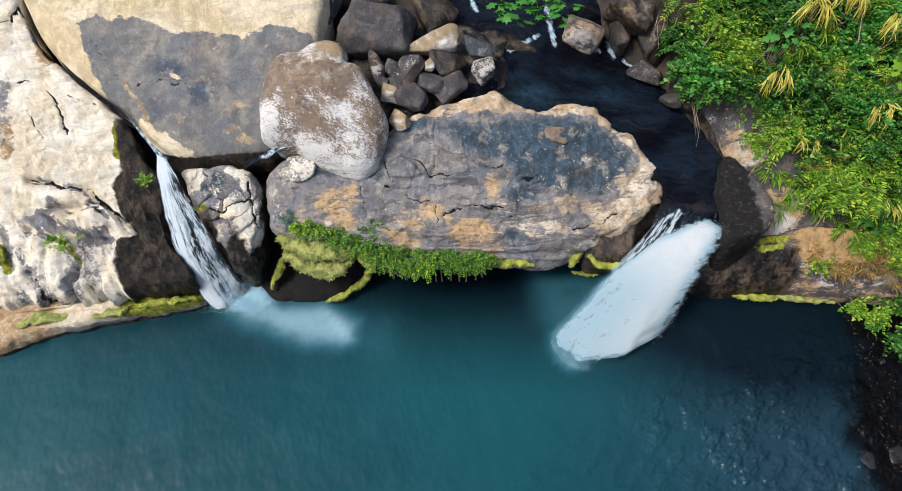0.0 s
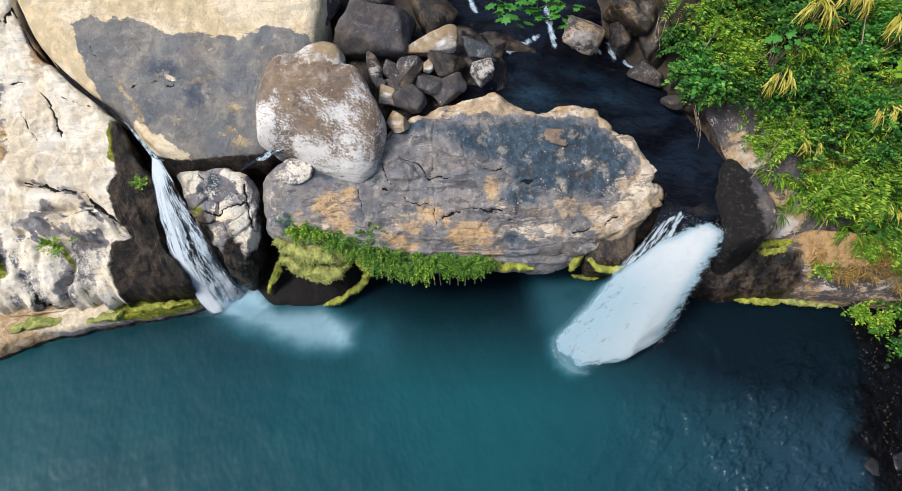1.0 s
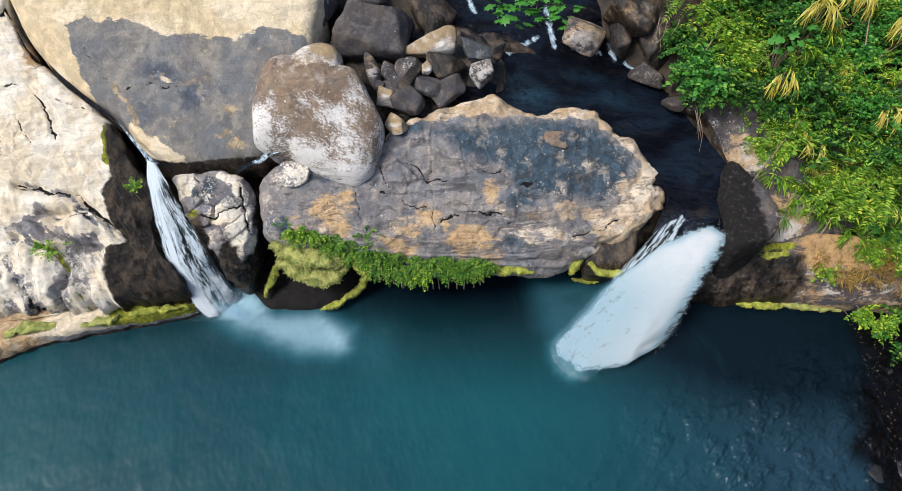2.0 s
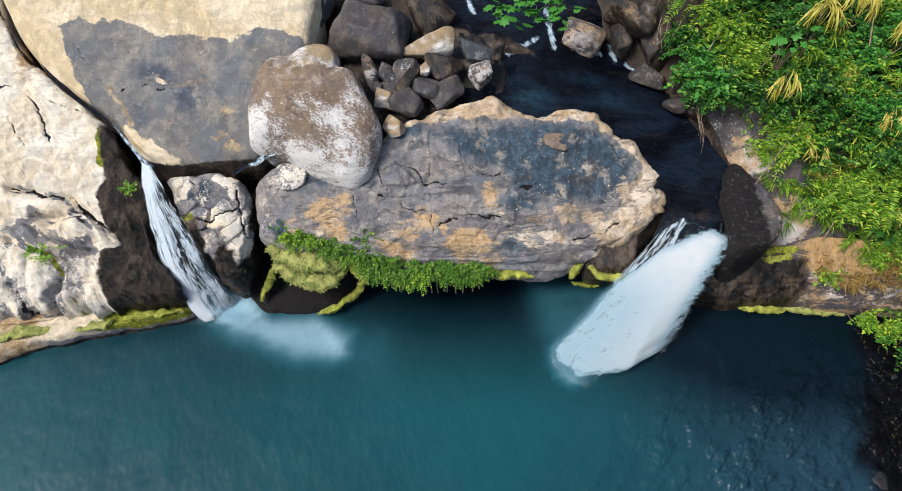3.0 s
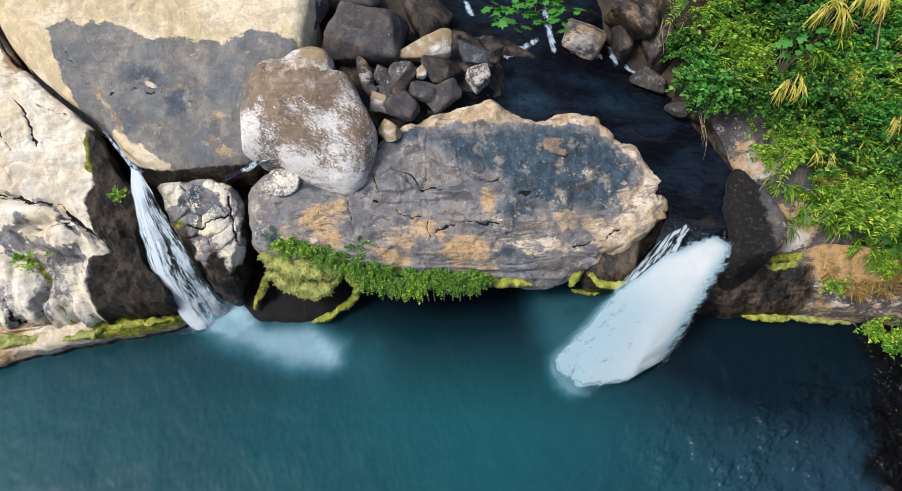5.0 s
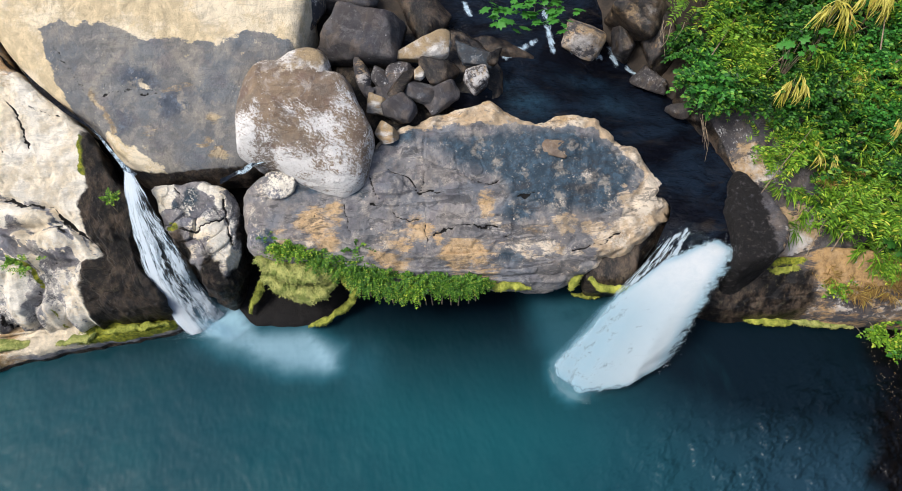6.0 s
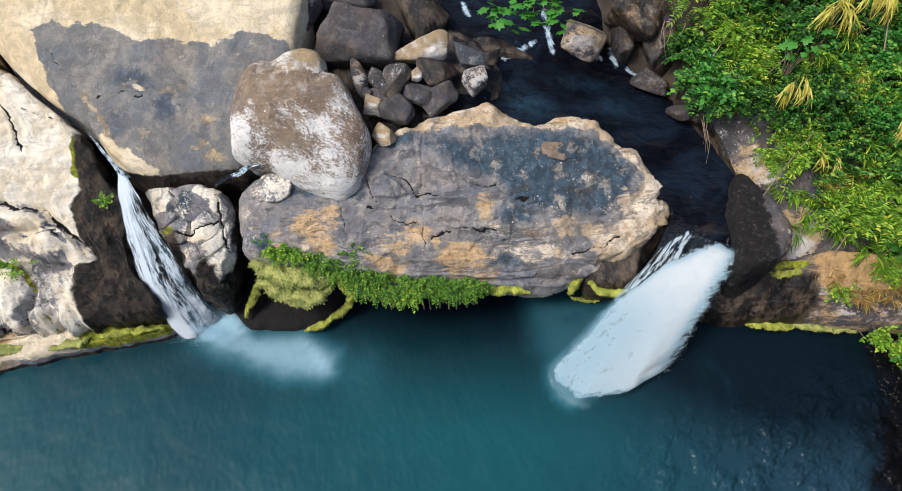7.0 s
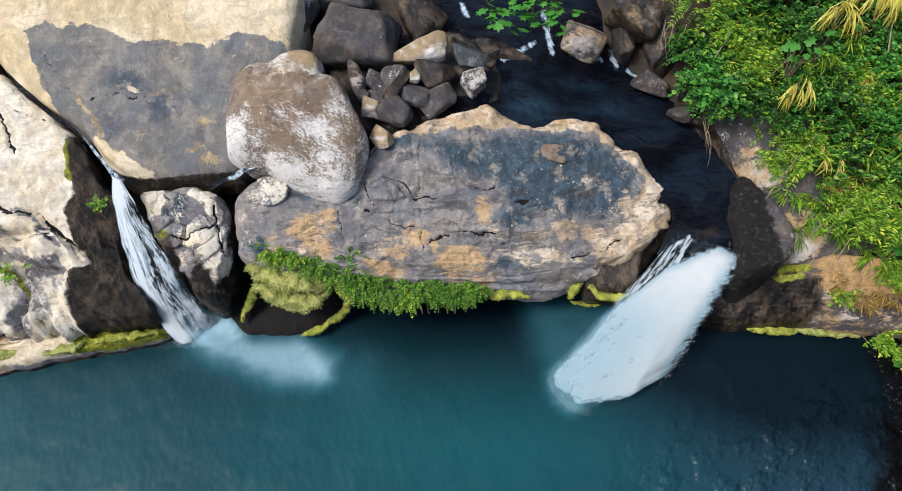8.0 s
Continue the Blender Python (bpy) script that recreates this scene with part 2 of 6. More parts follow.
def leaf_material(name, a, b, c, shine=0.5):
    m = Nodes(name)
    geo = m.tree.nodes.new("ShaderNodeNewGeometry").outputs["Random Per Island"]
    info = m.tree.nodes.new("ShaderNodeObjectInfo").outputs["Random"]
    col = m.mix(m.ramp(geo, 0.2, 0.9), tuple(0.75 * v for v in a), b)
    col = m.mix(m.ramp(geo, 0.82, 1.0), col, c)
    col = m.mix(m.math("MULTIPLY", info, 0.22), col, a)
    m.link(col, m.bsdf.inputs["Base Color"])
    m.bsdf.inputs["Roughness"].default_value = shine
    m.bsdf.inputs["Specular IOR Level"].default_value = 0.3
    tr = m.tree.nodes.new("ShaderNodeBsdfTranslucent")
    m.link(col, tr.inputs["Color"])
    mx = m.tree.nodes.new("ShaderNodeMixShader")
    mx.inputs[0].default_value = 0.26
    m.link(m.bsdf.outputs[0], mx.inputs[1])
    m.link(tr.outputs[0], mx.inputs[2])
    m.link(mx.outputs[0], m.out.inputs["Surface"])
    return m.mat


def plain_material(name, a, b, scale, rough, bump=0.3):
    m = Nodes(name)
    m.link(m.mix(m.ramp(m.noise(scale, 6, 0.65), 0.3, 0.7), a, b), m.bsdf.inputs["Base Color"])
    m.bsdf.inputs["Roughness"].default_value = rough
    m.link(m.bump(m.noise(scale * 4, 5), bump, 0.05), m.bsdf.inputs["Normal"])
    return m.mat


def pool_material():
    """Turbid teal water: milky where air is beaten in, clearer and darker where it is deep under the rocks, with the
    rocks' shade and reflection painted in.
    """
    m = Nodes("pool_water")
    deep = m.mix(m.ramp(m.noise(0.16, 5, 0.6), 0.3, 0.7), (0.003, 0.039, 0.051), (0.005, 0.059, 0.069))
    deep = m.mix(m.attr("blue"), deep, (0.013, 0.031, 0.050))
    # deep clear water, darkened further for the shade and reflection of the rocks
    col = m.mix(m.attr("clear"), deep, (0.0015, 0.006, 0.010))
    # eastern shallows, with the trees' dark reflection painted into the colour
    col = m.mix(m.attr("shoal_reflection"), col, m.mix(m.ramp(m.noise(3.5, 8, 0.7), 0.45, 0.65), (0.0012, 0.0014, 0.002), (0.004, 0.0035, 0.0035)))
    milk = m.math("MULTIPLY", m.attr("milk"), m.ramp(m.noise(1.0, 6, 0.6), -0.25, 0.55))
    col = m.mix(milk, col, m.mix(m.ramp(milk, 0.15, 0.65), (0.045, 0.21, 0.27), (0.29, 0.47, 0.55)))
    streak = m.math("MULTIPLY", m.ramp(m.noise(1.3, 8, 0.7, (1.0, 0.28, 1.0, 8)), 0.56, 0.75), 0.07)
    col = m.mix(streak, col, (0.03, 0.13, 0.15))
    m.link(col, m.bsdf.inputs["Base Color"])
    m.bsdf.inputs["Roughness"].default_value = 0.28
    m.bsdf.inputs["IOR"].default_value = 1.33
    m.bsdf.inputs["Specular IOR Level"].default_value = 0.36
    slow, quick = m.noise(0.9, 3, 0.6, (1.0, 0.6, 1.0, 15)), m.noise(2.8, 1.5, 0.5, (1.0, 0.7, 1.0, -30))
    crest = m.math("ADD", m.math("MULTIPLY", m.ramp(m.noise(2.3, 2.0, 0.5, (0.8, 1.25, 1.0, 38)), 0.35, 0.75), 1.0), m.math("MULTIPLY", m.noise(1.5, 2.0, 0.5, (0.7, 1.2, 1.0, 20)), 0.8))
    waves = m.math("ADD", m.math("MULTIPLY", slow, 0.3), m.math("ADD", m.math("MULTIPLY", quick, 0.06), m.math("MULTIPLY", m.math("MULTIPLY", crest, m.attr("chop")), 0.46)))
    m.link(m.bump(waves, 0.7, 0.25), m.bsdf.inputs["Normal"])
    return m.mat


def stream_material():
    m = Nodes("stream_water")
    foam = m.ramp(m.math("ADD", m.attr("foam"), m.math("MULTIPLY", m.math("SUBTRACT", m.noise(6.5, 10, 0.78, (1.3, 0.8, 1.0, 35), 0.3), 0.5), 2.6)), 0.50, 0.90)
    col = m.mix(m.ramp(m.noise(0.7, 8, 0.66, (0.7, 1.4, 1.0, 12), 0.8), 0.40, 0.66), (0.0022, 0.0026, 0.005), (0.007, 0.013, 0.023))
    col = m.mix(m.math("MULTIPLY", m.ramp(m.noise(1.1, 9, 0.7, (0.5, 1.6, 1.0, 5), 0.5), 0.55, 0.68), 0.6), col, (0.026, 0.021, 0.017))
    # blue patches: reflected sky painted into the water colour
    col = m.mix(m.math("MULTIPLY", m.attr("shade"), m.ramp(m.noise(2.0, 8, 0.7), 0.3, 0.65)), col, (0.022, 0.055, 0.085))
    col = m.mix(foam, col, (0.42, 0.53, 0.60))
    m.link(col, m.bsdf.inputs["Base Color"])
    m.bsdf.inputs["Roughness"].default_value = 0.10
    m.bsdf.inputs["IOR"].default_value = 1.33
    m.bsdf.inputs["Specular IOR Level"].default_value = 0.2
    swell = m.math("ADD", m.noise(1.3, 5, 0.65, (0.6, 1.6, 1.0, 10), 0.6), m.math("MULTIPLY", m.noise(6.0, 4, 0.6, (0.7, 1.3, 1.0, 10)), 0.35))
    m.link(m.bump(swell, 0.9, 0.22), m.bsdf.inputs["Normal"])
    return m.mat


def fall_material(name, scale, stretch, cover, sharp=0.18, strength=0.95, colour=(0.80, 0.88, 0.93), contrast=1.6, tint=(0.40, 0.60, 0.70)):
    """White water: strands and drops with gaps between, by the sheet's own along and across values."""
    m = Nodes(name)
    comb = m.tree.nodes.new("ShaderNodeCombineXYZ")
    m.link(m.math("MULTIPLY", m.attr("across"), stretch), comb.inputs[0])
    m.link(m.attr("along"), comb.inputs[1])
    m.link(m.attr("layer"), comb.inputs[2])
    n = m.tree.nodes.new("ShaderNodeTexNoise")
    n.inputs["Scale"].default_value, n.inputs["Detail"].default_value, n.inputs["Roughness"].default_value = scale, 9, 0.72
    n.inputs["Distortion"].default_value = 0.3
    m.link(comb.outputs[0], n.inputs["Vector"])
    alpha = m.ramp(m.math("ADD", m.attr("body"), m.math("MULTIPLY", m.math("SUBTRACT", n.outputs["Fac"], 0.5), contrast)), cover - sharp, cover + sharp)
    dense = m.mix(m.ramp(m.attr("body"), 0.45, 0.98), tuple(c * k for c, k in zip(colour, tint)), colour)
    m.link(m.mix(m.math("MULTIPLY", m.ramp(n.outputs["Fac"], 0.62, 0.38), 0.5), dense, tuple(0.8 * c * k for c, k in zip(colour, (0.8, 0.93, 1.0)))), m.bsdf.inputs["Base Color"])
    m.bsdf.inputs["Roughness"].default_value = 0.9
    m.bsdf.inputs["Specular IOR Level"].default_value = 0.0
    aim = m.tree.nodes.new("ShaderNodeCombineXYZ")   # spray scatters alike whichever way its sheet lies
    for i, v in enumerate((-0.25, -0.35, 0.9)):
        aim.inputs[i].default_value = v
    m.link(aim.outputs[0], m.bsdf.inputs["Normal"])
    glow = m.tree.nodes.new("ShaderNodeBsdfTranslucent")
    glow.inputs["Color"].default_value = (*colour, 1)
    both, clear = m.tree.nodes.new("ShaderNodeMixShader"), m.tree.nodes.new("ShaderNodeMixShader")
    both.inputs[0].default_value = 0.45
    m.link(m.bsdf.outputs[0], both.inputs[1])
    m.link(glow.outputs[0], both.inputs[2])
    m.link(m.math("MULTIPLY", alpha, strength), clear.inputs[0])
    m.link(m.tree.nodes.new("ShaderNodeBsdfTransparent").outputs[0], clear.inputs[1])
    m.link(both.outputs[0], clear.inputs[2])
    m.link(clear.outputs[0], m.out.inputs["Surface"])
    return m.mat


GREY_ROCK = rock_material("grey_rock", (0.120, 0.118, 0.125), (0.245, 0.235, 0.232), (0.52, 0.385, 0.245), (0.70, 0.60, 0.47), ochre=(0.54, 0.36, 0.18), blue=(0.032, 0.054, 0.074), fleck=0.62, relief=0.65, mottle=0.55, hue=0.5, spots=0.8)
SLAB_ROCK = rock_material("slab_rock", (0.140, 0.136, 0.134), (0.225, 0.216, 0.200), (0.72, 0.57, 0.35), (0.80, 0.68, 0.49), ochre=(0.30, 0.22, 0.13), blue=(0.070, 0.082, 0.102), fleck=0.2, relief=0.7, mottle=0.3, hue=0.55, spots=0.35)
TAN_ROCK = rock_material("tan_rock", (0.12, 0.114, 0.122), (0.27, 0.25, 0.25), (0.90, 0.76, 0.55), (0.92, 0.85, 0.72), fleck=0.20, relief=0.9, spots=0.3)
BOULDER_ROCK = rock_material("boulder_rock", (0.15, 0.105, 0.075), (0.24, 0.17, 0.115), (0.37, 0.27, 0.155), (0.74, 0.715, 0.68), fleck=0.3, relief=0.6, speck=(13.0, (0.6, 1.2, 1.0, -35)), spots=0.8)
DARK_ROCK = rock_material("dark_rock", (0.038, 0.035, 0.037), (0.078, 0.069, 0.068), (0.38, 0.26, 0.14), (0.48, 0.46, 0.44), fleck=0.14, relief=0.5, mottle=0.25)
WET_STONE = plain_material("wet_stone", (0.006, 0.006, 0.007), (0.022, 0.020, 0.020), 4.0, 0.4)
SOIL = plain_material("soil", (0.012, 0.009, 0.006), (0.045, 0.030, 0.018), 3.0, 0.9)
MOSS = plain_material("moss", (0.15, 0.18, 0.02), (0.42, 0.42, 0.07), 7.0, 0.95, 0.9)
MOSS_PALE = plain_material("moss_pale", (0.13, 0.17, 0.03), (0.40, 0.39, 0.12), 6.0, 0.95, 0.9)
POOL, STREAM = pool_material(), stream_material()
LEAF_GREEN = leaf_material("leaf_green", (0.016, 0.070, 0.011), (0.060, 0.215, 0.023), (0.24, 0.36, 0.04))
LEAF_VIVID = leaf_material("leaf_vivid", (0.030, 0.15, 0.024), (0.085, 0.31, 0.040), (0.22, 0.40, 0.06))
LEAF_LIME = leaf_material("leaf_lime", (0.095, 0.23, 0.017), (0.25, 0.44, 0.032), (0.55, 0.54, 0.07))
LEAF_YELLOW = leaf_material("leaf_yellow", (0.50, 0.45, 0.07), (0.66, 0.60, 0.16), (0.42, 0.28, 0.08))
LEAF_DRY = leaf_material("leaf_dry", (0.28, 0.17, 0.05), (0.46, 0.32, 0.10), (0.45, 0.42, 0.06), 0.8)
LEAF_FERN = leaf_material("leaf_fern", (0.045, 0.145, 0.014), (0.130, 0.280, 0.022), (0.32, 0.38, 0.05))
LITTER = leaf_material("fallen_leaf", (0.14, 0.09, 0.05), (0.34, 0.30, 0.22), (0.34, 0.17, 0.04), 0.5)
BARK = plain_material("bark", (0.10, 0.07, 0.045), (0.30, 0.23, 0.15), 9.0, 0.9)
DROPS = leaf_material("water_drops", (0.80, 0.87, 0.91), (0.88, 0.93, 0.96), (0.90, 0.94, 0.96), 0.3)

# ======== the large structure: ground, pool, stream ========
SHORE = [(-60, 9.0), (-16, 7.6), (-11, 8.2), (-8, 8.6), (-6, 9.6), (-3, 10.0), (2, 10.3), (5, 10.0), (7.4, 9.2), (10.5, 8.8), (12.0, 8.2), (60, 8.0)]
STREAM_PATH = [(0.5, 22.0, 4.6, 2.2), (1.6, 17.5, 3.9, 2.0), (2.4, 15.6, 3.62, 2.0), (3.2, 14.4, 3.2, 1.7), (4.4, 13.5, 2.85, 1.2), (5.7, 12.4, 2.55, 1.0),
               (6.6, 11.0, 2.3, 0.95), (6.75, 10.2, 2.2, 0.9), (6.6, 9.6, 2.08, 0.85), (6.4, 9.25, 1.9, 0.85), (6.2, 8.95, 1.5, 0.8)]
RIVULET_PATH = [(-12.4, 16.0, 5.7, 0.06), (-11.4, 14.2, 4.95, 0.06), (-10.2, 12.6, 4.3, 0.06), (-9.3, 11.85, 3.95, 0.06), (-8.52, 11.36, 3.70, 0.022), (-8.05, 10.88, 3.52, 0.034), (-7.68, 10.5, 3.40, 0.05), (-7.4, 10.2, 3.32, 0.13)]
CLEFT_PATH = [(-3.9, 10.95, 3.40, 0.06), (-4.35, 10.76, 3.30, 0.09), (-4.62, 10.72, 3.20, 0.07), (-4.85, 10.56, 3.12, 0.10), (-5.1, 10.52, 3.04, 0.06), (-5.5, 10.44, 2.85, 0.09)]


def ground_height(x, y):
    xy = np.stack([x, y], 1)
    p = np.stack([x, y, 0 * x], 1)
    shore = np.interp(x, [s[0] for s in SHORE], [s[1] for s in SHORE])
    inland = y - shore
    bench = 0.55 * (y - 8.4) + 0.2
    bench = np.where(y > 17, 0.55 * 8.6 + 0.2 + 0.25 * (y - 17), bench)
    bank = np.clip(0.75 + 0.70 * (y - 8.77) + 0.25 * (x - 10.73), -0.5, 9) + 0.3 * np.clip(y - 18, 0, 40) + 0.4 * np.clip(x - 14, 0, 30)
    east = smooth(6.5, 8.8, x)
    land = bench * (1 - east) + bank * east
    land = np.clip(land, 0.3, 60)
    z = np.where(inland > 0, np.minimum(land, -0.3 + 4.0 * inland), np.maximum(-2.8, -0.5 + 0.8 * inland))
    # the eastern shore of the pool, and an added unseen steep wall that darkens its reflection
    side = x - np.interp(y, [-40, 2.8, 3.8, 5.0, 7.2, 8.2], [12.0, 11.2, 11.0, 11.6, 12.1, 12.2])
    z = np.where((inland <= 0), np.maximum(z, np.minimum(-0.25 + 0.28 * side + 1.7 * np.clip(side - 1.0, 0, 6), 30)), z)
    # banks behind and to the west close the pool
    z = np.where(y < -14, np.maximum(z, np.minimum(0.5 * (-14 - y) - 0.5, 14)), z)
    z = np.where((x < -26) & (inland <= 0), np.maximum(z, np.minimum(0.5 * (-26 - x) - 0.5, 14)), z)
    # stream bed
    path = spline(STREAM_PATH, 160, closed=False)
    d, along = line_distance(xy, path)
    level, width = np.interp(along, np.linspace(0, 1, 160), path[:, 2]), np.interp(along, np.linspace(0, 1, 160), path[:, 3])
    bed = level - 0.35 + 0.9 * np.clip(d - width, 0, 9)
    z = np.where(d < width + 3, np.where(inland > -0.2, np.minimum(z, bed), z), z)
    z = z + 0.12 * fbm(p * 0.9, 4) + 0.9 * fbm(p * 0.05, 3) * smooth(20, 60, np.hypot(x, y))
    return z


def stretch_axis(lo, hi, step, far, n):
    mid = np.arange(lo, hi, step)
    g = np.geomspace(step, far, n)
    return np.concatenate([(lo - np.cumsum(g))[::-1], mid, hi + np.cumsum(g)])


gx, gy = stretch_axis(-15, 16, 0.16, 90, 34), stretch_axis(1, 18, 0.16, 90, 34)
gX, gY = np.meshgrid(gx, gy)
gZ = ground_height(gX.ravel(), gY.ravel())
thing("ground", mesh_of("ground", np.stack([gX.ravel(), gY.ravel(), gZ], 1), grid_faces(len(gy), len(gx)), SOIL),
      "dark brown soil and wet bed rock of a stream gorge", "ground", kind="structure")

# the pool
px, py = stretch_axis(-14, 13, 0.16, 3, 14), stretch_axis(-1, 11, 0.16, 3, 14)
pX, pY = np.meshgrid(px, py)
pxy = np.stack([pX.ravel(), pY.ravel()], 1)
pp = np.column_stack([pxy, 0 * pxy[:, 0]])


def plume(line, radius):
    d, along = line_distance(pxy + 0.25 * np.stack([fbm(pp * 0.8, 3), fbm(pp * 0.8 + 31, 3)], 1), line)
    return np.exp(-(d / (radius[0] + (radius[1] - radius[0]) * along)) ** 2)




def cloud(ring, soft, k):
    """Air-filled water inside an outline, fading over soft metres."""
    shake = pxy + 0.22 * np.stack([fbm(pp * 0.9, 4), fbm(pp * 0.9 + 31, 4)], 1)
    return k * smooth(-0.35 * soft, 0.65 * soft, area_distance(shake, ring))


milk = cloud([(-7.09, 8.50), (-5.39, 8.77), (-4.62, 8.00), (-3.36, 8.00), (-2.48, 7.24), (-2.36, 6.56), (-2.99, 6.34), (-4.38, 6.52), (-5.66, 6.94), (-6.46, 7.45)], 1.0, 0.58)
milk = np.maximum(milk, cloud([(-3.87, 7.71), (-3.34, 7.77), (-2.66, 7.17), (-2.52, 6.68), (-2.96, 6.49), (-3.46, 6.88)], 0.70, 0.72))
milk = np.maximum(milk, cloud([(-7.07, 8.41), (-5.51, 8.59), (-4.96, 7.71), (-5.41, 7.20), (-6.24, 7.54)], 0.4, 0.85))
milk = np.maximum(milk, 0.15 * plume([(-6.2, 7.6), (-4.3, 7.1), (-2.9, 7.1), (-2.0, 6.8)], (0.6, 0.7)))
milk = np.maximum(milk, cloud([(2.03, 9.05), (3.02, 9.14), (4.59, 8.77), (5.06, 7.71), (3.95, 6.40), (2.61, 6.40), (2.46, 7.20), (2.14, 8.23)], 1.0, 0.24))
milk = np.maximum(milk, cloud([(2.57, 6.80), (3.07, 7.28), (4.36, 7.20), (4.73, 6.64), (3.92, 6.17), (3.74, 5.91), (3.07, 5.76), (2.65, 6.01)], 0.35, 0.42))
# depth mask that also paints rock shade and dark reflections into the pool
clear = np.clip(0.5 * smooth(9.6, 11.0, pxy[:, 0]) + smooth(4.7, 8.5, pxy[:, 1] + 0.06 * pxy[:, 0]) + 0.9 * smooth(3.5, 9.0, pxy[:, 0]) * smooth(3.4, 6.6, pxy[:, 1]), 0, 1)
blue = smooth(1.0, 9.0, pxy[:, 0]) * 0.8
chop = (0.02 + smooth(1.0, 8.0, pxy[:, 0] + 0.8 * (4 - pxy[:, 1]))) * smooth(7.5, 5.0, pxy[:, 1]) * (0.6 + 0.8 * np.clip(0.5 + 1.2 * fbm(pp * 0.45, 2), 0, 1))
# where the dark shallows and their painted tree reflection lie
shoal_reflection = smooth(-0.5, 0.35, pxy[:, 0] - np.interp(pxy[:, 1], [3.59, 4.11, 4.64, 5.49, 6.4], [10.12, 9.91, 10.47, 10.51, 11.08]) + 0.45 * fbm(pp * 1.1, 4))
thing("water_pool", mesh_of("water_pool", np.column_stack([pxy, 0.012 * fbm(pp * 1.5, 2)]), grid_faces(len(py), len(px)), POOL, {"milk": milk, "clear": clear, "blue": blue, "chop": chop, "shoal_reflection": shoal_reflection}),
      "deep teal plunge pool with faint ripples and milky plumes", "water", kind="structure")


def near(V, line, width):
    d, _ = line_distance(V[:, :2], line)
    return np.exp(-(d / width) ** 2)


def blob(V, spots, power=1.0):
    """A sum of soft round spots (x, y, radius x, radius y, strength)."""
    f = np.zeros(len(V))
    for x, y, a, b, k in spots:
        f = np.maximum(f, k * np.exp(-(((V[:, 0] - x) / a) ** 2 + ((V[:, 1] - y) / b) ** 2) ** power))
    return f


def ribbon(name, path, material, foam, label, cols=24, rows=150, dip=0.0):
    s = spline(path, rows, closed=False)
    way = np.gradient(s[:, :2], axis=0)
    way /= np.linalg.norm(way, axis=1)[:, None]
    side = np.stack([way[:, 1], -way[:, 0]], 1)
    v = np.linspace(-1, 1, cols)
    xy = s[:, None, :2] + side[:, None, :] * (s[:, None, 3:4] * v[None, :, None])
    z = np.repeat(s[:, 2:3], cols, 1)
    p = np.column_stack([xy.reshape(-1, 2), z.ravel()])
    p[:, 2] += 0.03 * fbm(p * 1.6, 3)
    # the shade value marks where the sky's blue reflection is painted
    return thing(name, mesh_of(name, p, grid_faces(rows, cols), material, {"foam": foam(p), "shade": blob(p, [(2.35, 12.9, 0.55, 0.4, 0.9), (1.7, 13.4, 0.5, 0.3, 0.4), (3.9, 13.9, 0.8, 0.25, 0.5), (4.6, 13.2, 0.6, 0.4, 0.35)])}), label, "water", kind="structure")


def stream_foam(p):
    f = np.zeros(len(p))
    for riffle in ([(1.72, 14.38), (2.14, 14.63), (2.56, 14.98)], [(2.96, 16.14), (3.01, 15.45), (3.11, 14.77)], [(3.68, 14.93), (4.07, 14.81), (4.54, 14.89)], [(4.88, 15.30), (4.95, 14.69)], [(5.30, 14.61), (5.63, 14.38), (6.07, 14.22)], [(0.63, 16.29), (0.79, 15.80)], [(-0.00, 15.45), (0.13, 15.72)]):
        f = np.maximum(f, 0.85 * near(p, riffle, 0.13))
    return f


STREAM_WIDE = [(x, y, z, w + 0.9 * float(smooth(9.8, 12.5, y)) + 1.2 * float(smooth(13.4, 15.5, y))) for x, y, z, w in STREAM_PATH]
ribbon("water_stream", STREAM_WIDE, STREAM, stream_foam, "dark clear stream with small white riffles among boulders", cols=60, rows=220)
ribbon("water_rivulet", RIVULET_PATH, STREAM, lambda p: -0.3 + 1.05 * smooth(11.7, 11.2, p[:, 1]), "thin white rivulet running down a rock cleft", cols=8)
ribbon("water_cleft", CLEFT_PATH, STREAM, lambda p: -0.4 + 1.05 * smooth(-5.4, -5.0, p[:, 0]), "narrow dark rill in a cleft below the slab", cols=8)


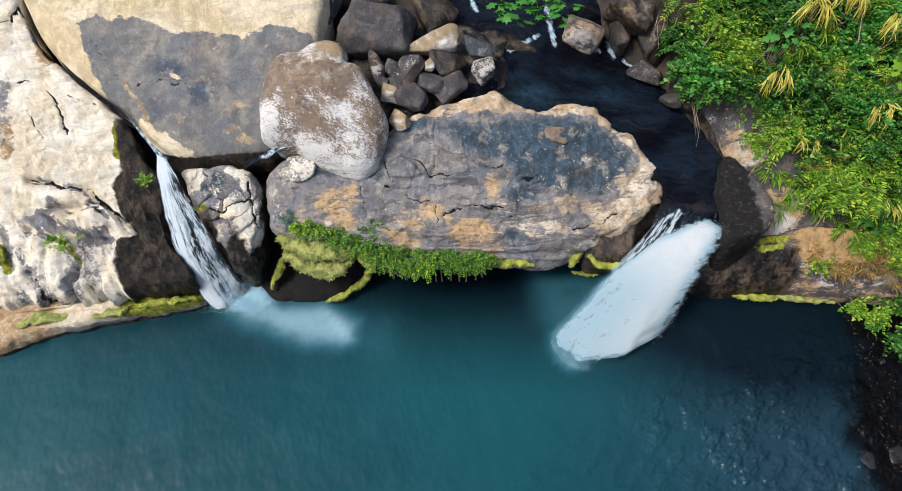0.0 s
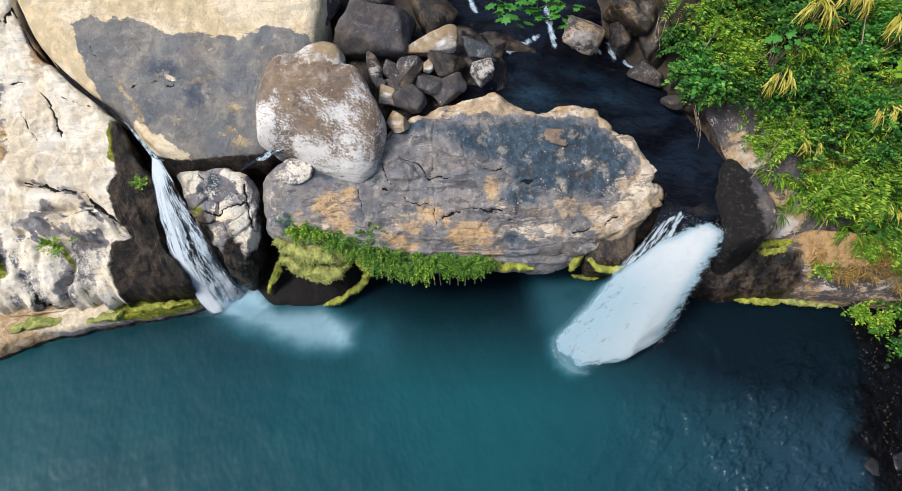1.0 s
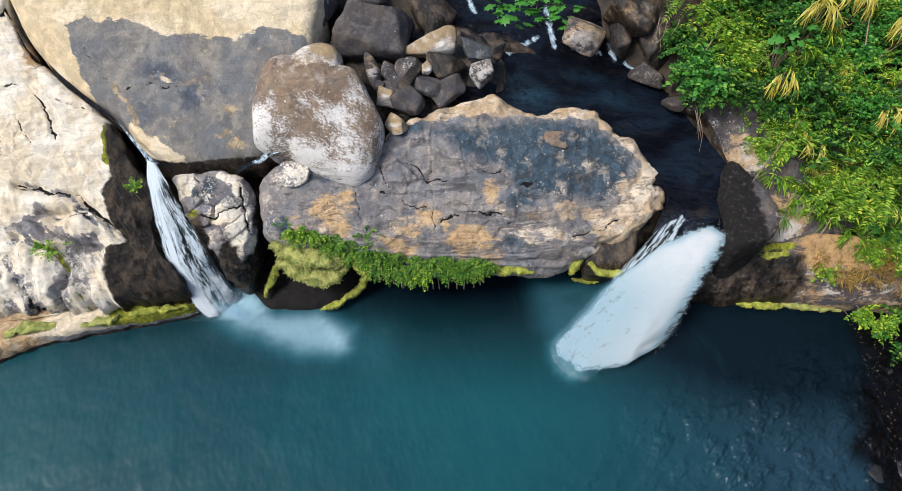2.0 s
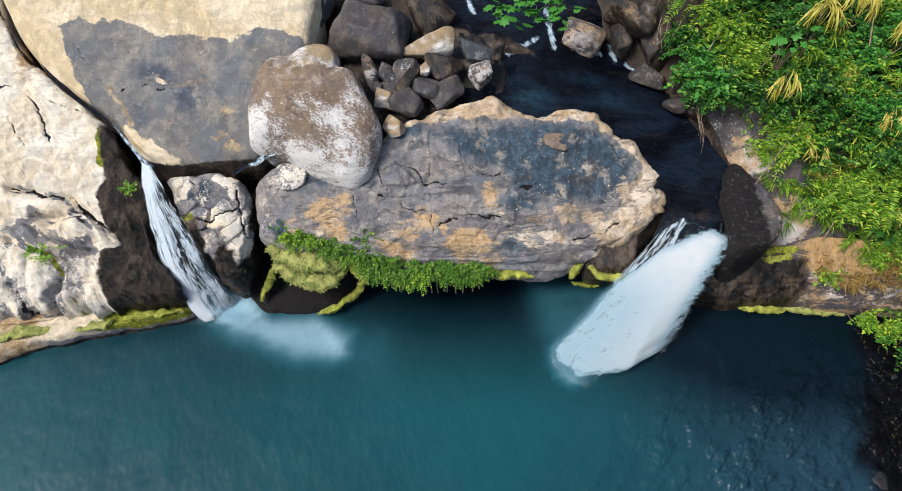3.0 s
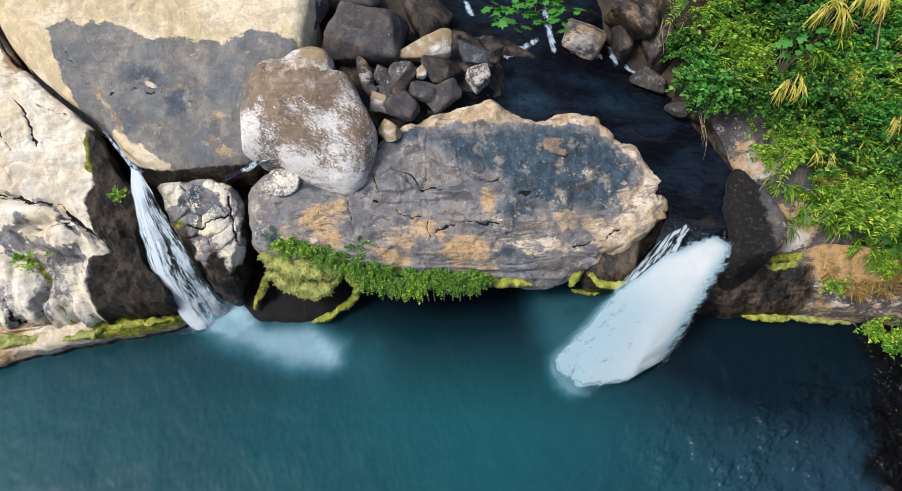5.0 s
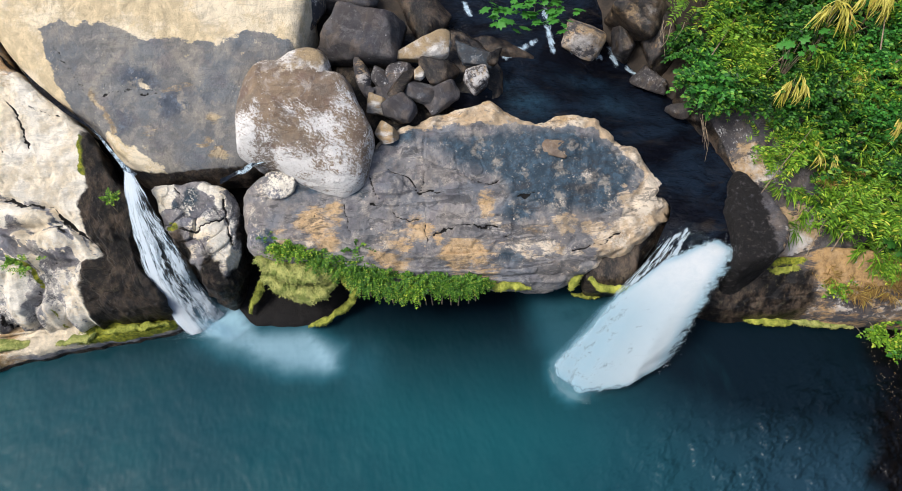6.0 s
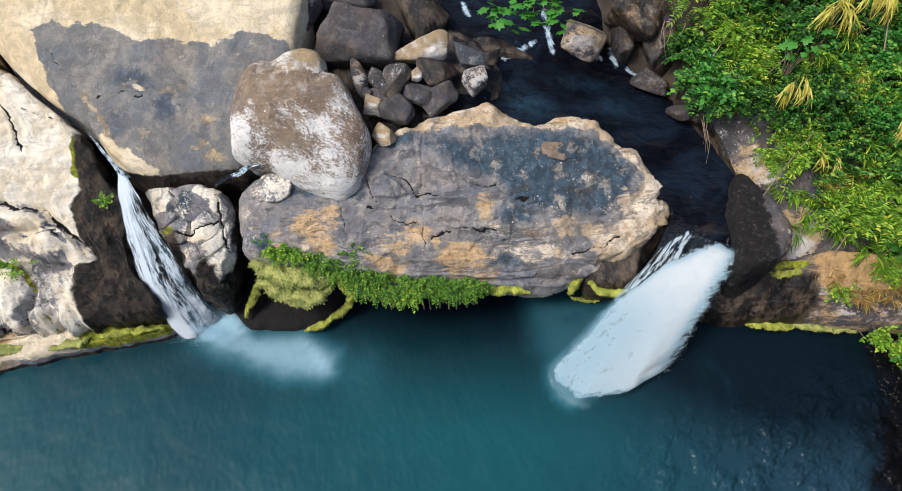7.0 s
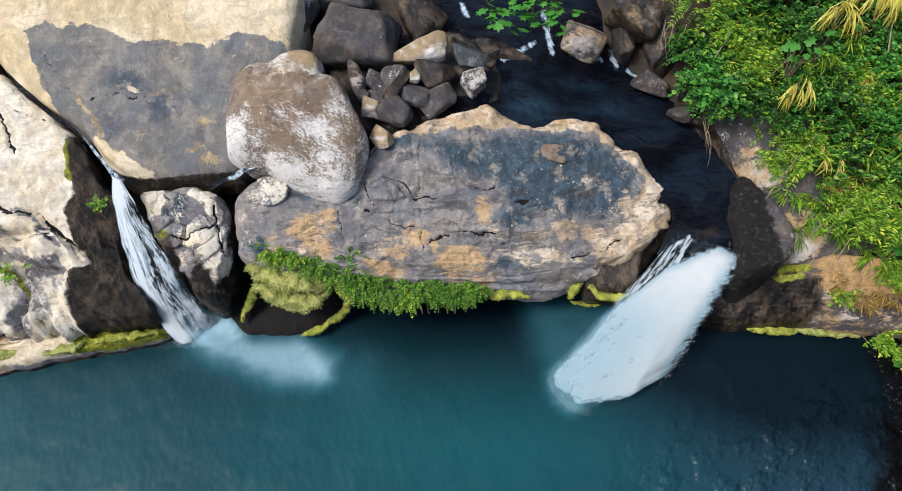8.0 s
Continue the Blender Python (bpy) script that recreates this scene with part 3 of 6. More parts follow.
# ======== rocks ========
def rock_mesh(name, outline, plane, material, dome=0.3, edge=0.35, bottom=-1.0, under=0.0, rough=0.10, facet=0.12, nt=240, nr=60, ns=24, seed=0,
              cracks=(), paint=None, steps=0.0, extra=None, ledges=None, chip=0.0):
    """A stone that fills an outline: its rim lies on a sloping plane, its top bulges, and its sides go down to bottom."""
    o = spline(outline, nt)
    c = o.mean(0)
    reach = np.linalg.norm(o - c, axis=1)
    rho = np.linspace(0, 1, nr) ** 0.8
    xy = c + rho[:, None, None] * (o - c)[None]
    gap = (1 - rho)[:, None] * reach[None]
    height = plane[0] + plane[1] * xy[..., 0] + plane[2] * xy[..., 1]
    q = np.clip(1 - gap / edge, 0, 1)
    z = height + dome * (1 - rho[:, None] ** 3) - edge * (1 - np.sqrt(np.clip(1 - q * q, 0, 1)))
    top = np.concatenate([xy, z[..., None]], 2)
    s = (np.arange(1, ns + 1) / ns)[:, None]
    low = z[-1][None] + s * (np.minimum(bottom, z[-1] - 0.2)[None] - z[-1][None])
    drop = (z[-1][None] - low)
    out = (o - c) / reach[:, None]
    shift = 0.10 * edge * np.sin(np.pi * np.clip(drop / edge / 2, 0, 1)) - under * smooth(0.0, 1.6, drop)
    side = np.concatenate([o[None] + out[None] * shift[..., None], low[..., None]], 2)
    P = np.concatenate([top, side], 0)
    rows = len(P)
    du, dv = np.roll(P, -1, 1) - np.roll(P, 1, 1), np.gradient(P, axis=0)
    n = np.cross(dv, du).reshape(-1, 3)
    n[:nt] = (0, 0, 1)
    n /= np.linalg.norm(n, axis=1)[:, None] + 1e-9
    if n[nt:nt * nr // 2, 2].mean() < 0:
        n[nt:] *= -1
    P = P.reshape(-1, 3)
    k = P + seed * 13.7
    border, ident = cells(k * (0.55, 0.75, 0.9) + 0.25 * np.stack([fbm(k * 0.7 + j * 9, 2) for j in range(3)], 1))
    lift = rough * (0.9 * fbm(k * 0.55, 3) + 0.35 * fbm(k * 1.7, 3, 0.55, True) + 0.20 * fbm(k * 4.3, 2, 0.6))
    lift += facet * ((ident - 0.5) * smooth(0.0, 0.25, border) - 0.12 * np.exp(-(border / 0.05) ** 2))
    if chip:   # small broken faces
        border, ident = cells(k * (1.5, 1.9, 2.2) + 0.35 * np.stack([fbm(k * 1.6 + j * 9, 2) for j in range(3)], 1))
        lift += chip * ((ident - 0.5) * smooth(0.0, 0.12, border) - 0.25 * np.exp(-(border / 0.04) ** 2)) * np.clip(0.6 + 1.2 * fbm(k * 0.8 + 60, 2), 0.1, 1.3)
    if steps:
        h = P[:, 2] * 2.2 + 0.5 * fbm(k * 0.5, 2)
        lift += steps * (smooth(0.55, 0.95, h % 1.0) - 0.5)
    open_crack = np.zeros(len(P))
    if ledges:
        h = P[:, 2] * 3.6 + 0.25 * P[:, 0] + 0.9 * fbm(k * (0.35, 0.8, 0.8), 3)
        lift += ledges(P) * (smooth(0.45, 0.95, h % 1.0) - 0.5 * smooth(0.25, 0.0, h % 1.0)) * np.clip(0.6 + 1.2 * fbm(k * (0.5, 1.2, 1.2) + 20, 2), 0, 1.3)
    if extra:
        lift += extra(P)
    if cracks:
        wob = P[:, :2] + 0.16 * np.stack([fbm(k * 2.4, 5, 0.65), fbm(k * 2.4 + 40, 5, 0.65)], 1)
        uneven = np.clip(0.55 + 0.9 * fbm(k * 1.1 + 70, 2), 0.1, 1.2)
    for line, width, depth in cracks:
        width, depth = 0.6 * width, 0.55 * depth * uneven
        d, _ = line_distance(wob, line)
        lift -= depth * np.exp(-(d / width) ** 2)
        open_crack = np.maximum(open_crack, np.exp(-(d / (0.55 * width + 0.012)) ** 2) * np.minimum(1.0, depth / 0.045))
    V = P + n * lift[:, None]
    V[:nt] = V[:nt].mean(0)
    stains = {a: np.zeros(len(V)) for a in ("tan", "rust", "lichen", "moss", "wet", "blue", "crack_shade")}
    if paint:
        ragged = V + 0.22 * np.stack([fbm(k * 1.3 + 50 * j, 4, 0.6) for j in range(3)], 1) * (1, 1, 0.4)
        stains.update(paint(ragged, n))
    stains["crack_shade"] = np.maximum(open_crack, stains["crack_shade"])
    return mesh_of(name, V, grid_faces(rows, nt, True)[:, ::-1], material, stains)


def rock(name, label, outline, plane, material, group="", **kw):
    return thing(name, rock_mesh(name, outline, plane, material, **kw), label, "boulder" if "boulder" in name else "rock", group)





# the broad rock between the two falls
CENTRAL_TOP = [(-1.47, 11.67), (-0.53, 12.13), (0.25, 12.41), (1.17, 12.69), (1.68, 12.43), (2.31, 12.14), (2.95, 12.25), (3.59, 12.39), (4.15, 12.17), (4.7, 11.68),
               (5.08, 11.65), (5.50, 11.18), (5.93, 10.77), (5.83, 10.23), (5.44, 9.75), (4.95, 9.36), (4.34, 9.02), (3.73, 8.80), (3.12, 8.59), (2.45, 8.47), (1.71, 8.45), (0.97, 8.48), (0.09, 8.41), (-0.78, 8.36), (-2.19, 8.6), (-3.4, 8.75), (-4.18, 8.9), (-4.76, 9.1), (-4.96, 9.8), (-4.81, 10.43), (-3.91, 10.85), (-2.53, 10.95), (-1.85, 11.3)]
CENTRAL_GREY = [(-1.46, 11.53), (-0.61, 11.73), (0.25, 11.84), (1.04, 11.95), (1.83, 12.01), (2.62, 11.85), (3.42, 11.97), (4.06, 11.9), (4.69, 11.35), (5.19, 11.03), (4.98, 10.54), (4.73, 10.1),
                (4.3, 9.55), (3.9, 9.0), (3.6, 8.3), (0.5, 8.0), (-3.0, 8.0), (-5.4, 8.8), (-5.4, 10.6), (-2.83, 10.9), (-1.9, 11.3)]
CENTRAL_BLUE = [(-0.6, 11.5), (0.6, 11.75), (1.35, 11.85), (2.31, 11.91), (3.42, 11.92), (4.06, 11.87), (4.69, 11.32), (5.16, 11.0), (4.98, 10.54), (4.73, 10.1), (4.32, 9.88), (3.37, 9.85), (2.58, 9.8), (1.8, 9.9), (1.3, 10.6), (0.2, 11.0)]


def paint_central(V, n):
    grey, blue = area_distance(V[:, :2], CENTRAL_GREY), area_distance(V[:, :2], CENTRAL_BLUE)
    ochre = blob(V, [(1.44, 12.34, 0.79, 0.25, 0.62), (0.39, 12.09, 0.66, 0.16, 0.50), (2.88, 12.12, 0.79, 0.16, 0.60), (4.02, 12.16, 0.47, 0.22, 0.50), (4.77, 11.49, 0.18, 0.47, 0.40), (-3.10, 9.50, 0.66, 0.44, 0.85), (-2.68, 9.78, 0.39, 0.22, 0.80), (-3.95, 9.15, 0.39, 0.34, 0.60), (-2.66, 9.06, 0.42, 0.22, 0.75), (-0.57, 9.44, 0.39, 0.38, 0.72), (-0.86, 9.08, 0.39, 0.31, 0.60), (0.60, 8.89, 0.76, 0.41, 0.95), (1.10, 10.02, 0.24, 0.41, 0.78), (-1.21, 8.71, 0.59, 0.25, 0.72), (1.11, 8.64, 0.53, 0.22, 0.62), (-0.13, 9.26, 0.18, 0.16, 0.70), (2.38, 9.40, 0.53, 0.19, 0.40), (-1.58, 8.83, 0.39, 0.22, 0.70)], 1.6)
    pale = blob(V, [(4.47, 9.39, 0.79, 0.44, 0.55), (5.17, 10.08, 0.33, 0.62, 0.60), (2.75, 9.21, 1.05, 0.41, 0.42), (-4.61, 9.52, 0.29, 0.94, 0.45), (-4.41, 10.18, 0.39, 0.47, 0.50), (3.68, 10.84, 0.47, 0.31, 0.50), (4.27, 10.19, 0.53, 0.47, 0.42), (2.76, 10.07, 0.79, 0.44, 0.40), (1.57, 10.51, 0.39, 0.62, 0.25), (-0.50, 10.71, 0.11, 0.62, 0.45), (-1.23, 10.15, 0.79, 0.16, 0.22)])
    tan = np.clip(0.5 - grey / 0.30, 0, 1)
    tan = np.maximum(tan, blob(V, [(4.47, 9.32, 0.79, 0.44, 0.80), (3.33, 8.83, 0.66, 0.34, 0.42), (3.13, 9.68, 0.53, 0.34, 0.66), (3.95, 9.57, 0.66, 0.28, 0.62), (4.65, 10.26, 0.26, 0.34, 0.60), (-4.62, 9.91, 0.34, 1.09, 0.30), (-0.78, 9.24, 1.45, 0.39, 0.42), (-3.10, 9.31, 0.79, 0.47, 0.45), (2.45, 9.07, 0.79, 0.41, 0.55), (1.41, 9.30, 0.53, 0.62, 0.46), (1.12, 10.02, 0.26, 0.47, 0.50)], 1.6))
    slate = np.maximum(np.clip(0.40 + blue / 1.1, 0, 1), blob(V, [(-1.10, 11.56, 0.66, 0.34, 0.75), (-3.41, 10.28, 0.79, 0.19, 0.70), (-2.25, 10.18, 0.66, 0.25, 0.66), (-4.38, 9.21, 0.26, 0.31, 0.75), (-3.55, 10.08, 0.53, 0.25, 0.50), (-1.22, 9.49, 0.53, 0.28, 0.42), (-1.80, 9.21, 0.39, 0.31, 0.45), (1.71, 8.92, 0.53, 0.31, 0.60), (1.86, 9.85, 0.53, 0.47, 0.66), (0.99, 11.57, 0.79, 0.28, 0.70), (0.09, 9.79, 0.39, 0.47, 0.30)], 1.4))
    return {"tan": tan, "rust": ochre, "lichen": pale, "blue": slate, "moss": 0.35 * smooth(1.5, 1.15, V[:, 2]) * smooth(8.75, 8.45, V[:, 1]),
            # darker and glossier low down and on steep faces in the east
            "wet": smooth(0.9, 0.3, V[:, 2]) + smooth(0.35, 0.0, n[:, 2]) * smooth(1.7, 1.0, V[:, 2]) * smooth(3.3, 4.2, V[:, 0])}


TOP_CRACKS = [([(-1.75, 10.53), (-1.67, 10.20), (-1.49, 10.01)], 0.045, 0.10),
                  ([(-1.35, 10.72), (-0.94, 10.56), (-0.57, 10.24), (0.09, 10.26), (0.50, 10.34)], 0.045, 0.10),
                  ([(-0.46, 11.86), (-0.43, 11.25), (-0.47, 10.31)], 0.050, 0.07),
                  ([(-0.42, 10.31), (-0.39, 9.51), (-0.35, 8.73)], 0.035, 0.06),
                  ([(1.94, 10.18), (2.32, 10.23), (2.69, 10.30)], 0.050, 0.12),
                  ([(0.39, 11.00), (0.46, 10.60), (1.13, 10.49), (1.43, 10.53)], 0.040, 0.08),
                  ([(3.40, 11.52), (3.42, 11.11), (3.45, 10.56)], 0.040, 0.06)]
FRONT_CRACKS = [([(-1.75, 9.94), (-1.49, 9.85), (-1.01, 9.89)], 0.050, 0.10),
                  ([(-0.17, 9.26), (0.16, 9.47), (0.56, 9.52), (0.97, 9.45), (1.39, 9.51)], 0.050, 0.13),
                  ([(-2.36, 9.92), (-2.26, 9.33), (-2.23, 8.88)], 0.060, 0.16),
                  ([(-3.11, 9.70), (-2.67, 9.55), (-2.35, 9.52)], 0.050, 0.10),
                  ([(-3.38, 9.23), (-2.95, 9.18), (-2.52, 9.22)], 0.040, 0.08),
                  ([(-1.23, 9.75), (-0.79, 9.57), (-0.57, 9.62)], 0.060, 0.12),
                  ([(1.56, 9.31), (2.15, 9.35), (2.75, 9.27)], 0.040, 0.09),
                  ([(1.41, 8.91), (2.00, 8.99), (2.59, 8.91)], 0.040, 0.08),
                  ([(3.34, 9.09), (3.94, 9.24), (4.55, 9.52)], 0.040, 0.09)]
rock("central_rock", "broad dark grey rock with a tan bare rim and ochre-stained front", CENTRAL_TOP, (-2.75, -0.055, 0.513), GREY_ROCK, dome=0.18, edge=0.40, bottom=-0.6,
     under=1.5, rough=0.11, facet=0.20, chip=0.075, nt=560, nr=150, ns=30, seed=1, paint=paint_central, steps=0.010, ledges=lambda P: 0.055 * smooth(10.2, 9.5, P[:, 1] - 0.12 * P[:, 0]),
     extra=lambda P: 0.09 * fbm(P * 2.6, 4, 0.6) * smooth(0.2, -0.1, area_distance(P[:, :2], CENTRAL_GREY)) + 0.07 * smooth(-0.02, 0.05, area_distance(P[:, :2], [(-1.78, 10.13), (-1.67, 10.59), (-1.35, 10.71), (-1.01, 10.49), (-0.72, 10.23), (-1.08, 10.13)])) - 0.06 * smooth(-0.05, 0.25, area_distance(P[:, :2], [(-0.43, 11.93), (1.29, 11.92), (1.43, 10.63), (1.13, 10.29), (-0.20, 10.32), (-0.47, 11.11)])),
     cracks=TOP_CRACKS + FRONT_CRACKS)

# the slab above the left fall
SLAB_DARK = [(-9.73, 13.19), (-9.49, 13.33), (-9.2, 13.47), (-8.76, 13.36), (-8.1, 13.42), (-7.74, 13.22), (-7.15, 13.22), (-6.26, 13.16), (-5.52, 13.13), (-4.77, 13.42), (-3.65, 13.4), (-3.2, 12.77), (-3.6, 11.3), (-5.0, 10.3),
             (-6.4, 10.2), (-7.14, 10.4), (-7.73, 10.87), (-8.17, 11.24), (-8.75, 11.78), (-9.26, 12.2), (-9.37, 12.64), (-9.48, 12.95)]


def paint_slab(V, n):
    inside = area_distance(V[:, :2], SLAB_DARK)
    margin = near(V, [(-9.43, 12.81), (-9.29, 12.27), (-8.76, 11.79), (-8.34, 11.53)], 0.16)
    rim = near(V, [(-8.13, 11.29), (-7.72, 10.95), (-7.25, 10.64), (-6.81, 10.51)], 0.13)
    seam = near(V, [(-9.35, 12.85), (-8.97, 12.47), (-8.60, 12.18)], 0.05) + near(V, [(-8.21, 11.95), (-7.72, 12.02), (-7.09, 12.10)], 0.04) + near(V, [(-8.49, 12.31), (-8.14, 12.30), (-8.11, 11.96)], 0.035)
    return {"tan": np.clip(0.5 - inside / 0.25, 0, 1) * (1 - 0.9 * margin) + 0.8 * rim + blob(V, [(-7.26, 12.16, 0.18, 0.09, 0.62), (-5.47, 13.04, 0.18, 0.09, 0.60), (-4.83, 12.95, 0.18, 0.08, 0.60), (-6.31, 12.79, 0.13, 0.09, 0.55)]),
            "lichen": 0.62 * rim + 0.30 * margin + blob(V, [(-6.81, 12.92, 1.18, 0.22, 0.22), (-4.76, 13.29, 0.46, 0.22, 0.36), (-8.21, 13.04, 0.92, 0.39, 0.12), (-6.25, 12.64, 0.53, 0.31, 0.26)]),
            "rust": 0.75 * near(V, [(-8.46, 12.04), (-8.28, 11.71), (-8.00, 11.36)], 0.12) + blob(V, [(-5.61, 11.63, 0.29, 0.28, 0.80), (-5.79, 11.14, 0.24, 0.22, 0.70), (-5.45, 10.91, 0.29, 0.14, 0.85), (-6.39, 12.39, 0.59, 0.47, 0.42), (-7.09, 11.33, 0.39, 0.47, 0.40), (-6.95, 10.91, 0.53, 0.14, 0.45)]),
            "blue": blob(V, [(-7.37, 12.29, 0.72, 0.38, 0.75), (-6.53, 11.90, 0.72, 0.47, 0.62), (-7.79, 11.49, 0.46, 0.47, 0.55), (-8.90, 12.41, 0.29, 0.41, 0.50), (-5.12, 13.06, 0.46, 0.39, 0.45), (-5.68, 12.06, 0.33, 0.47, 0.50)]),
            "crack_shade": 0.55 * seam + 0.5 * blob(V, [(-5.61, 11.39, 0.34, 0.47, 0.90)]) * np.clip(2 * fbm(V * 6, 3) + 0.3, 0, 1), "wet": 0.9 * smooth(3.15, 2.9, V[:, 2])}


rock("slab_rock", "large smooth grey slab with a cream-tan upper part", [(-11.46, 14.40), (-10.52, 12.90), (-9.48, 12.06), (-8.5, 11.53), (-7.9, 10.88), (-7.25, 10.56), (-6.42, 10.57), (-5.38, 10.73),
     (-4.63, 10.95), (-4.03, 11.75), (-3.66, 12.92), (-3.5, 13.83), (-3.43, 14.87), (-4.2, 17.0), (-8.0, 18.0), (-11.6, 16.6)], (-4.05, -0.063, 0.64), SLAB_ROCK, dome=0.18, edge=0.30, bottom=2.2, rough=0.07,
     facet=0.035, nt=420, nr=120, ns=14, seed=2, paint=paint_slab, cracks=[([(-9.34, 12.89), (-9.12, 12.59), (-8.68, 12.29), (-8.3, 11.9)], 0.05, 0.06), ([(-8.1, 11.93), (-7.44, 12.03), (-6.85, 12.05)], 0.05, 0.06)])


# the speckled boulder
def boulder_faces(P):
    """Broad flat faces that meet in worn ridges."""
    def beyond(a, b):
        a, b = np.array(a), np.array(b)
        w = (b - a) / np.linalg.norm(b - a)
        return np.clip((P[:, 0] - a[0]) * w[1] - (P[:, 1] - a[1]) * w[0] + 0.04 * fbm(P * 1.5, 2), 0, 1.0)
    return (-0.22 * beyond(*[(-4.35, 12.49), (-4.47, 11.54)]) - 0.13 * beyond(*[(-1.86, 10.03), (-2.54, 12.26)]) - 0.12 * beyond(*[(-4.84, 10.98), (-1.86, 10.21)])
            + 0.05 * near(P, [(-4.44, 12.33), (-4.40, 11.84), (-3.81, 11.37), (-2.97, 10.91), (-2.28, 10.44)], 0.12) - 0.05 * near(P, [(-4.22, 11.30), (-3.39, 10.93), (-2.83, 10.67)], 0.16))


def paint_boulder(V, n):
    crown = blob(V, [(-3.20, 12.65, 0.63, 0.34, 1.30), (-3.20, 12.30, 0.99, 0.86, 1.00), (-4.76, 12.04, 0.37, 0.50, 1.00), (-3.54, 11.93, 0.79, 0.55, 0.90)], 1.6)
    dark = near(V, [(-4.15, 11.36), (-3.53, 11.02), (-2.97, 10.73)], 0.22) + 0.7 * near(V, [(-2.28, 11.23), (-1.86, 11.06), (-1.79, 10.63)], 0.25)
    bright = blob(V, [(-4.77, 10.99, 0.37, 0.70, 0.30), (-3.80, 10.44, 0.92, 0.22, 0.36), (-2.55, 10.07, 0.79, 0.34, 0.36), (-1.86, 10.21, 0.33, 0.47, 0.22), (-3.53, 11.44, 0.59, 0.22, 0.34), (-2.77, 11.16, 0.53, 0.22, 0.34), (-2.36, 11.84, 0.34, 0.55, 0.30), (-2.56, 10.62, 0.92, 0.55, 0.16), (-1.65, 10.82, 0.21, 0.47, 0.30)], 1.3)
    return {"tan": 0.22 + 0.5 * blob(V, [(-3.27, 12.61, 0.79, 0.41, 1.00)], 1.5), "lichen": 0.44 + 0.85 * bright - 0.50 * np.clip(crown, 0, 1.3) - 0.14 * dark, "rust": np.full(len(V), 0.02)}


rock("speckled_boulder", "huge brown boulder with flat worn faces speckled with white lichen", [(-3.22, 13.04), (-2.90, 12.96), (-2.74, 12.75), (-2.68, 12.52), (-2.37, 12.47), (-2.17, 12.31), (-1.99, 12.00), (-1.79, 11.72), (-1.62, 11.45), (-1.56, 11.18), (-1.65, 10.83), (-1.78, 10.52), (-2.01, 10.22), (-2.29, 10.05), (-2.60, 10.04), (-3.02, 10.16), (-3.45, 10.29), (-3.80, 10.47), (-4.15, 10.63), (-4.57, 10.69), (-4.92, 10.73), (-5.11, 10.84), (-5.14, 11.30), (-5.12, 11.73), (-5.04, 12.04), (-4.85, 12.38), (-4.60, 12.60), (-4.32, 12.72), (-4.01, 12.75), (-3.69, 12.94), (-3.45, 13.02)], (-2.85, -0.04, 0.591), BOULDER_ROCK,
     dome=0.32, edge=0.30, bottom=2.3, under=0.8, rough=0.045, facet=0.05, extra=boulder_faces, nt=360, nr=110, ns=24, seed=3, paint=paint_boulder)


# the cliff west of the left fall
CLIFF_WET = [(-8.82, 11.3), (-8.75, 10.8), (-8.69, 10.25), (-8.85, 9.75), (-8.63, 9.13), (-8.33, 8.75), (-8.8, 8.51), (-8.66, 7.75), (-8.5, 7.1), (-6.2, 6.9), (-6.3, 8.0), (-6.9, 9.0), (-7.2, 10.0), (-7.6, 10.8), (-8.43, 11.5)]


def ribs(V):
    """Long ribs that run down the lower cliff."""
    a, b = 0.55 * V[:, 0] - 0.83 * V[:, 1], 0.83 * V[:, 0] + 0.55 * V[:, 1]
    return fbm(np.stack([a * 0.6, b * 2.3, 0.3 * V[:, 2]], 1) + 3.7, 5, 0.62)


CLIFF_BULGES = [(-10.35, 9.61, 0.79, 0.22, 1.00), (-9.48, 9.09, 0.72, 0.34, 1.00), (-10.58, 9.26, 0.39, 0.12, 0.70), (-10.40, 8.00, 0.34, 0.66, 0.90), (-10.90, 8.55, 0.26, 0.41, 0.80), (-9.81, 7.45, 0.34, 0.44, 0.80), (-9.07, 7.62, 0.24, 0.56, 0.70), (-8.75, 8.33, 0.34, 0.53, 0.60), (-9.27, 8.34, 0.26, 0.31, 0.50), (-11.00, 7.65, 0.21, 0.34, 0.50)]
CLIFF_GAPS = [(-11.23, 9.99), (-10.49, 9.89), (-9.61, 9.75), (-9.02, 9.35), (-8.37, 8.86)], [(-11.26, 9.24), (-10.66, 9.18), (-10.22, 8.90), (-9.48, 8.70), (-8.82, 8.60)], [(-11.27, 8.92), (-10.67, 8.73), (-9.86, 8.45), (-9.92, 7.99), (-10.18, 7.76), (-9.97, 7.28)], [(-9.72, 8.35), (-9.62, 7.99), (-9.22, 7.50), (-8.86, 7.08)], [(-10.58, 9.38), (-9.91, 9.33), (-9.32, 9.44)], [(-9.47, 9.48), (-8.88, 9.05), (-8.30, 8.80)], [(-11.29, 8.02), (-10.86, 7.53), (-10.42, 7.22), (-9.67, 7.27)]


def cliff_gap(V):
    return np.max([near(V, g, 0.085) for g in CLIFF_GAPS], 0)


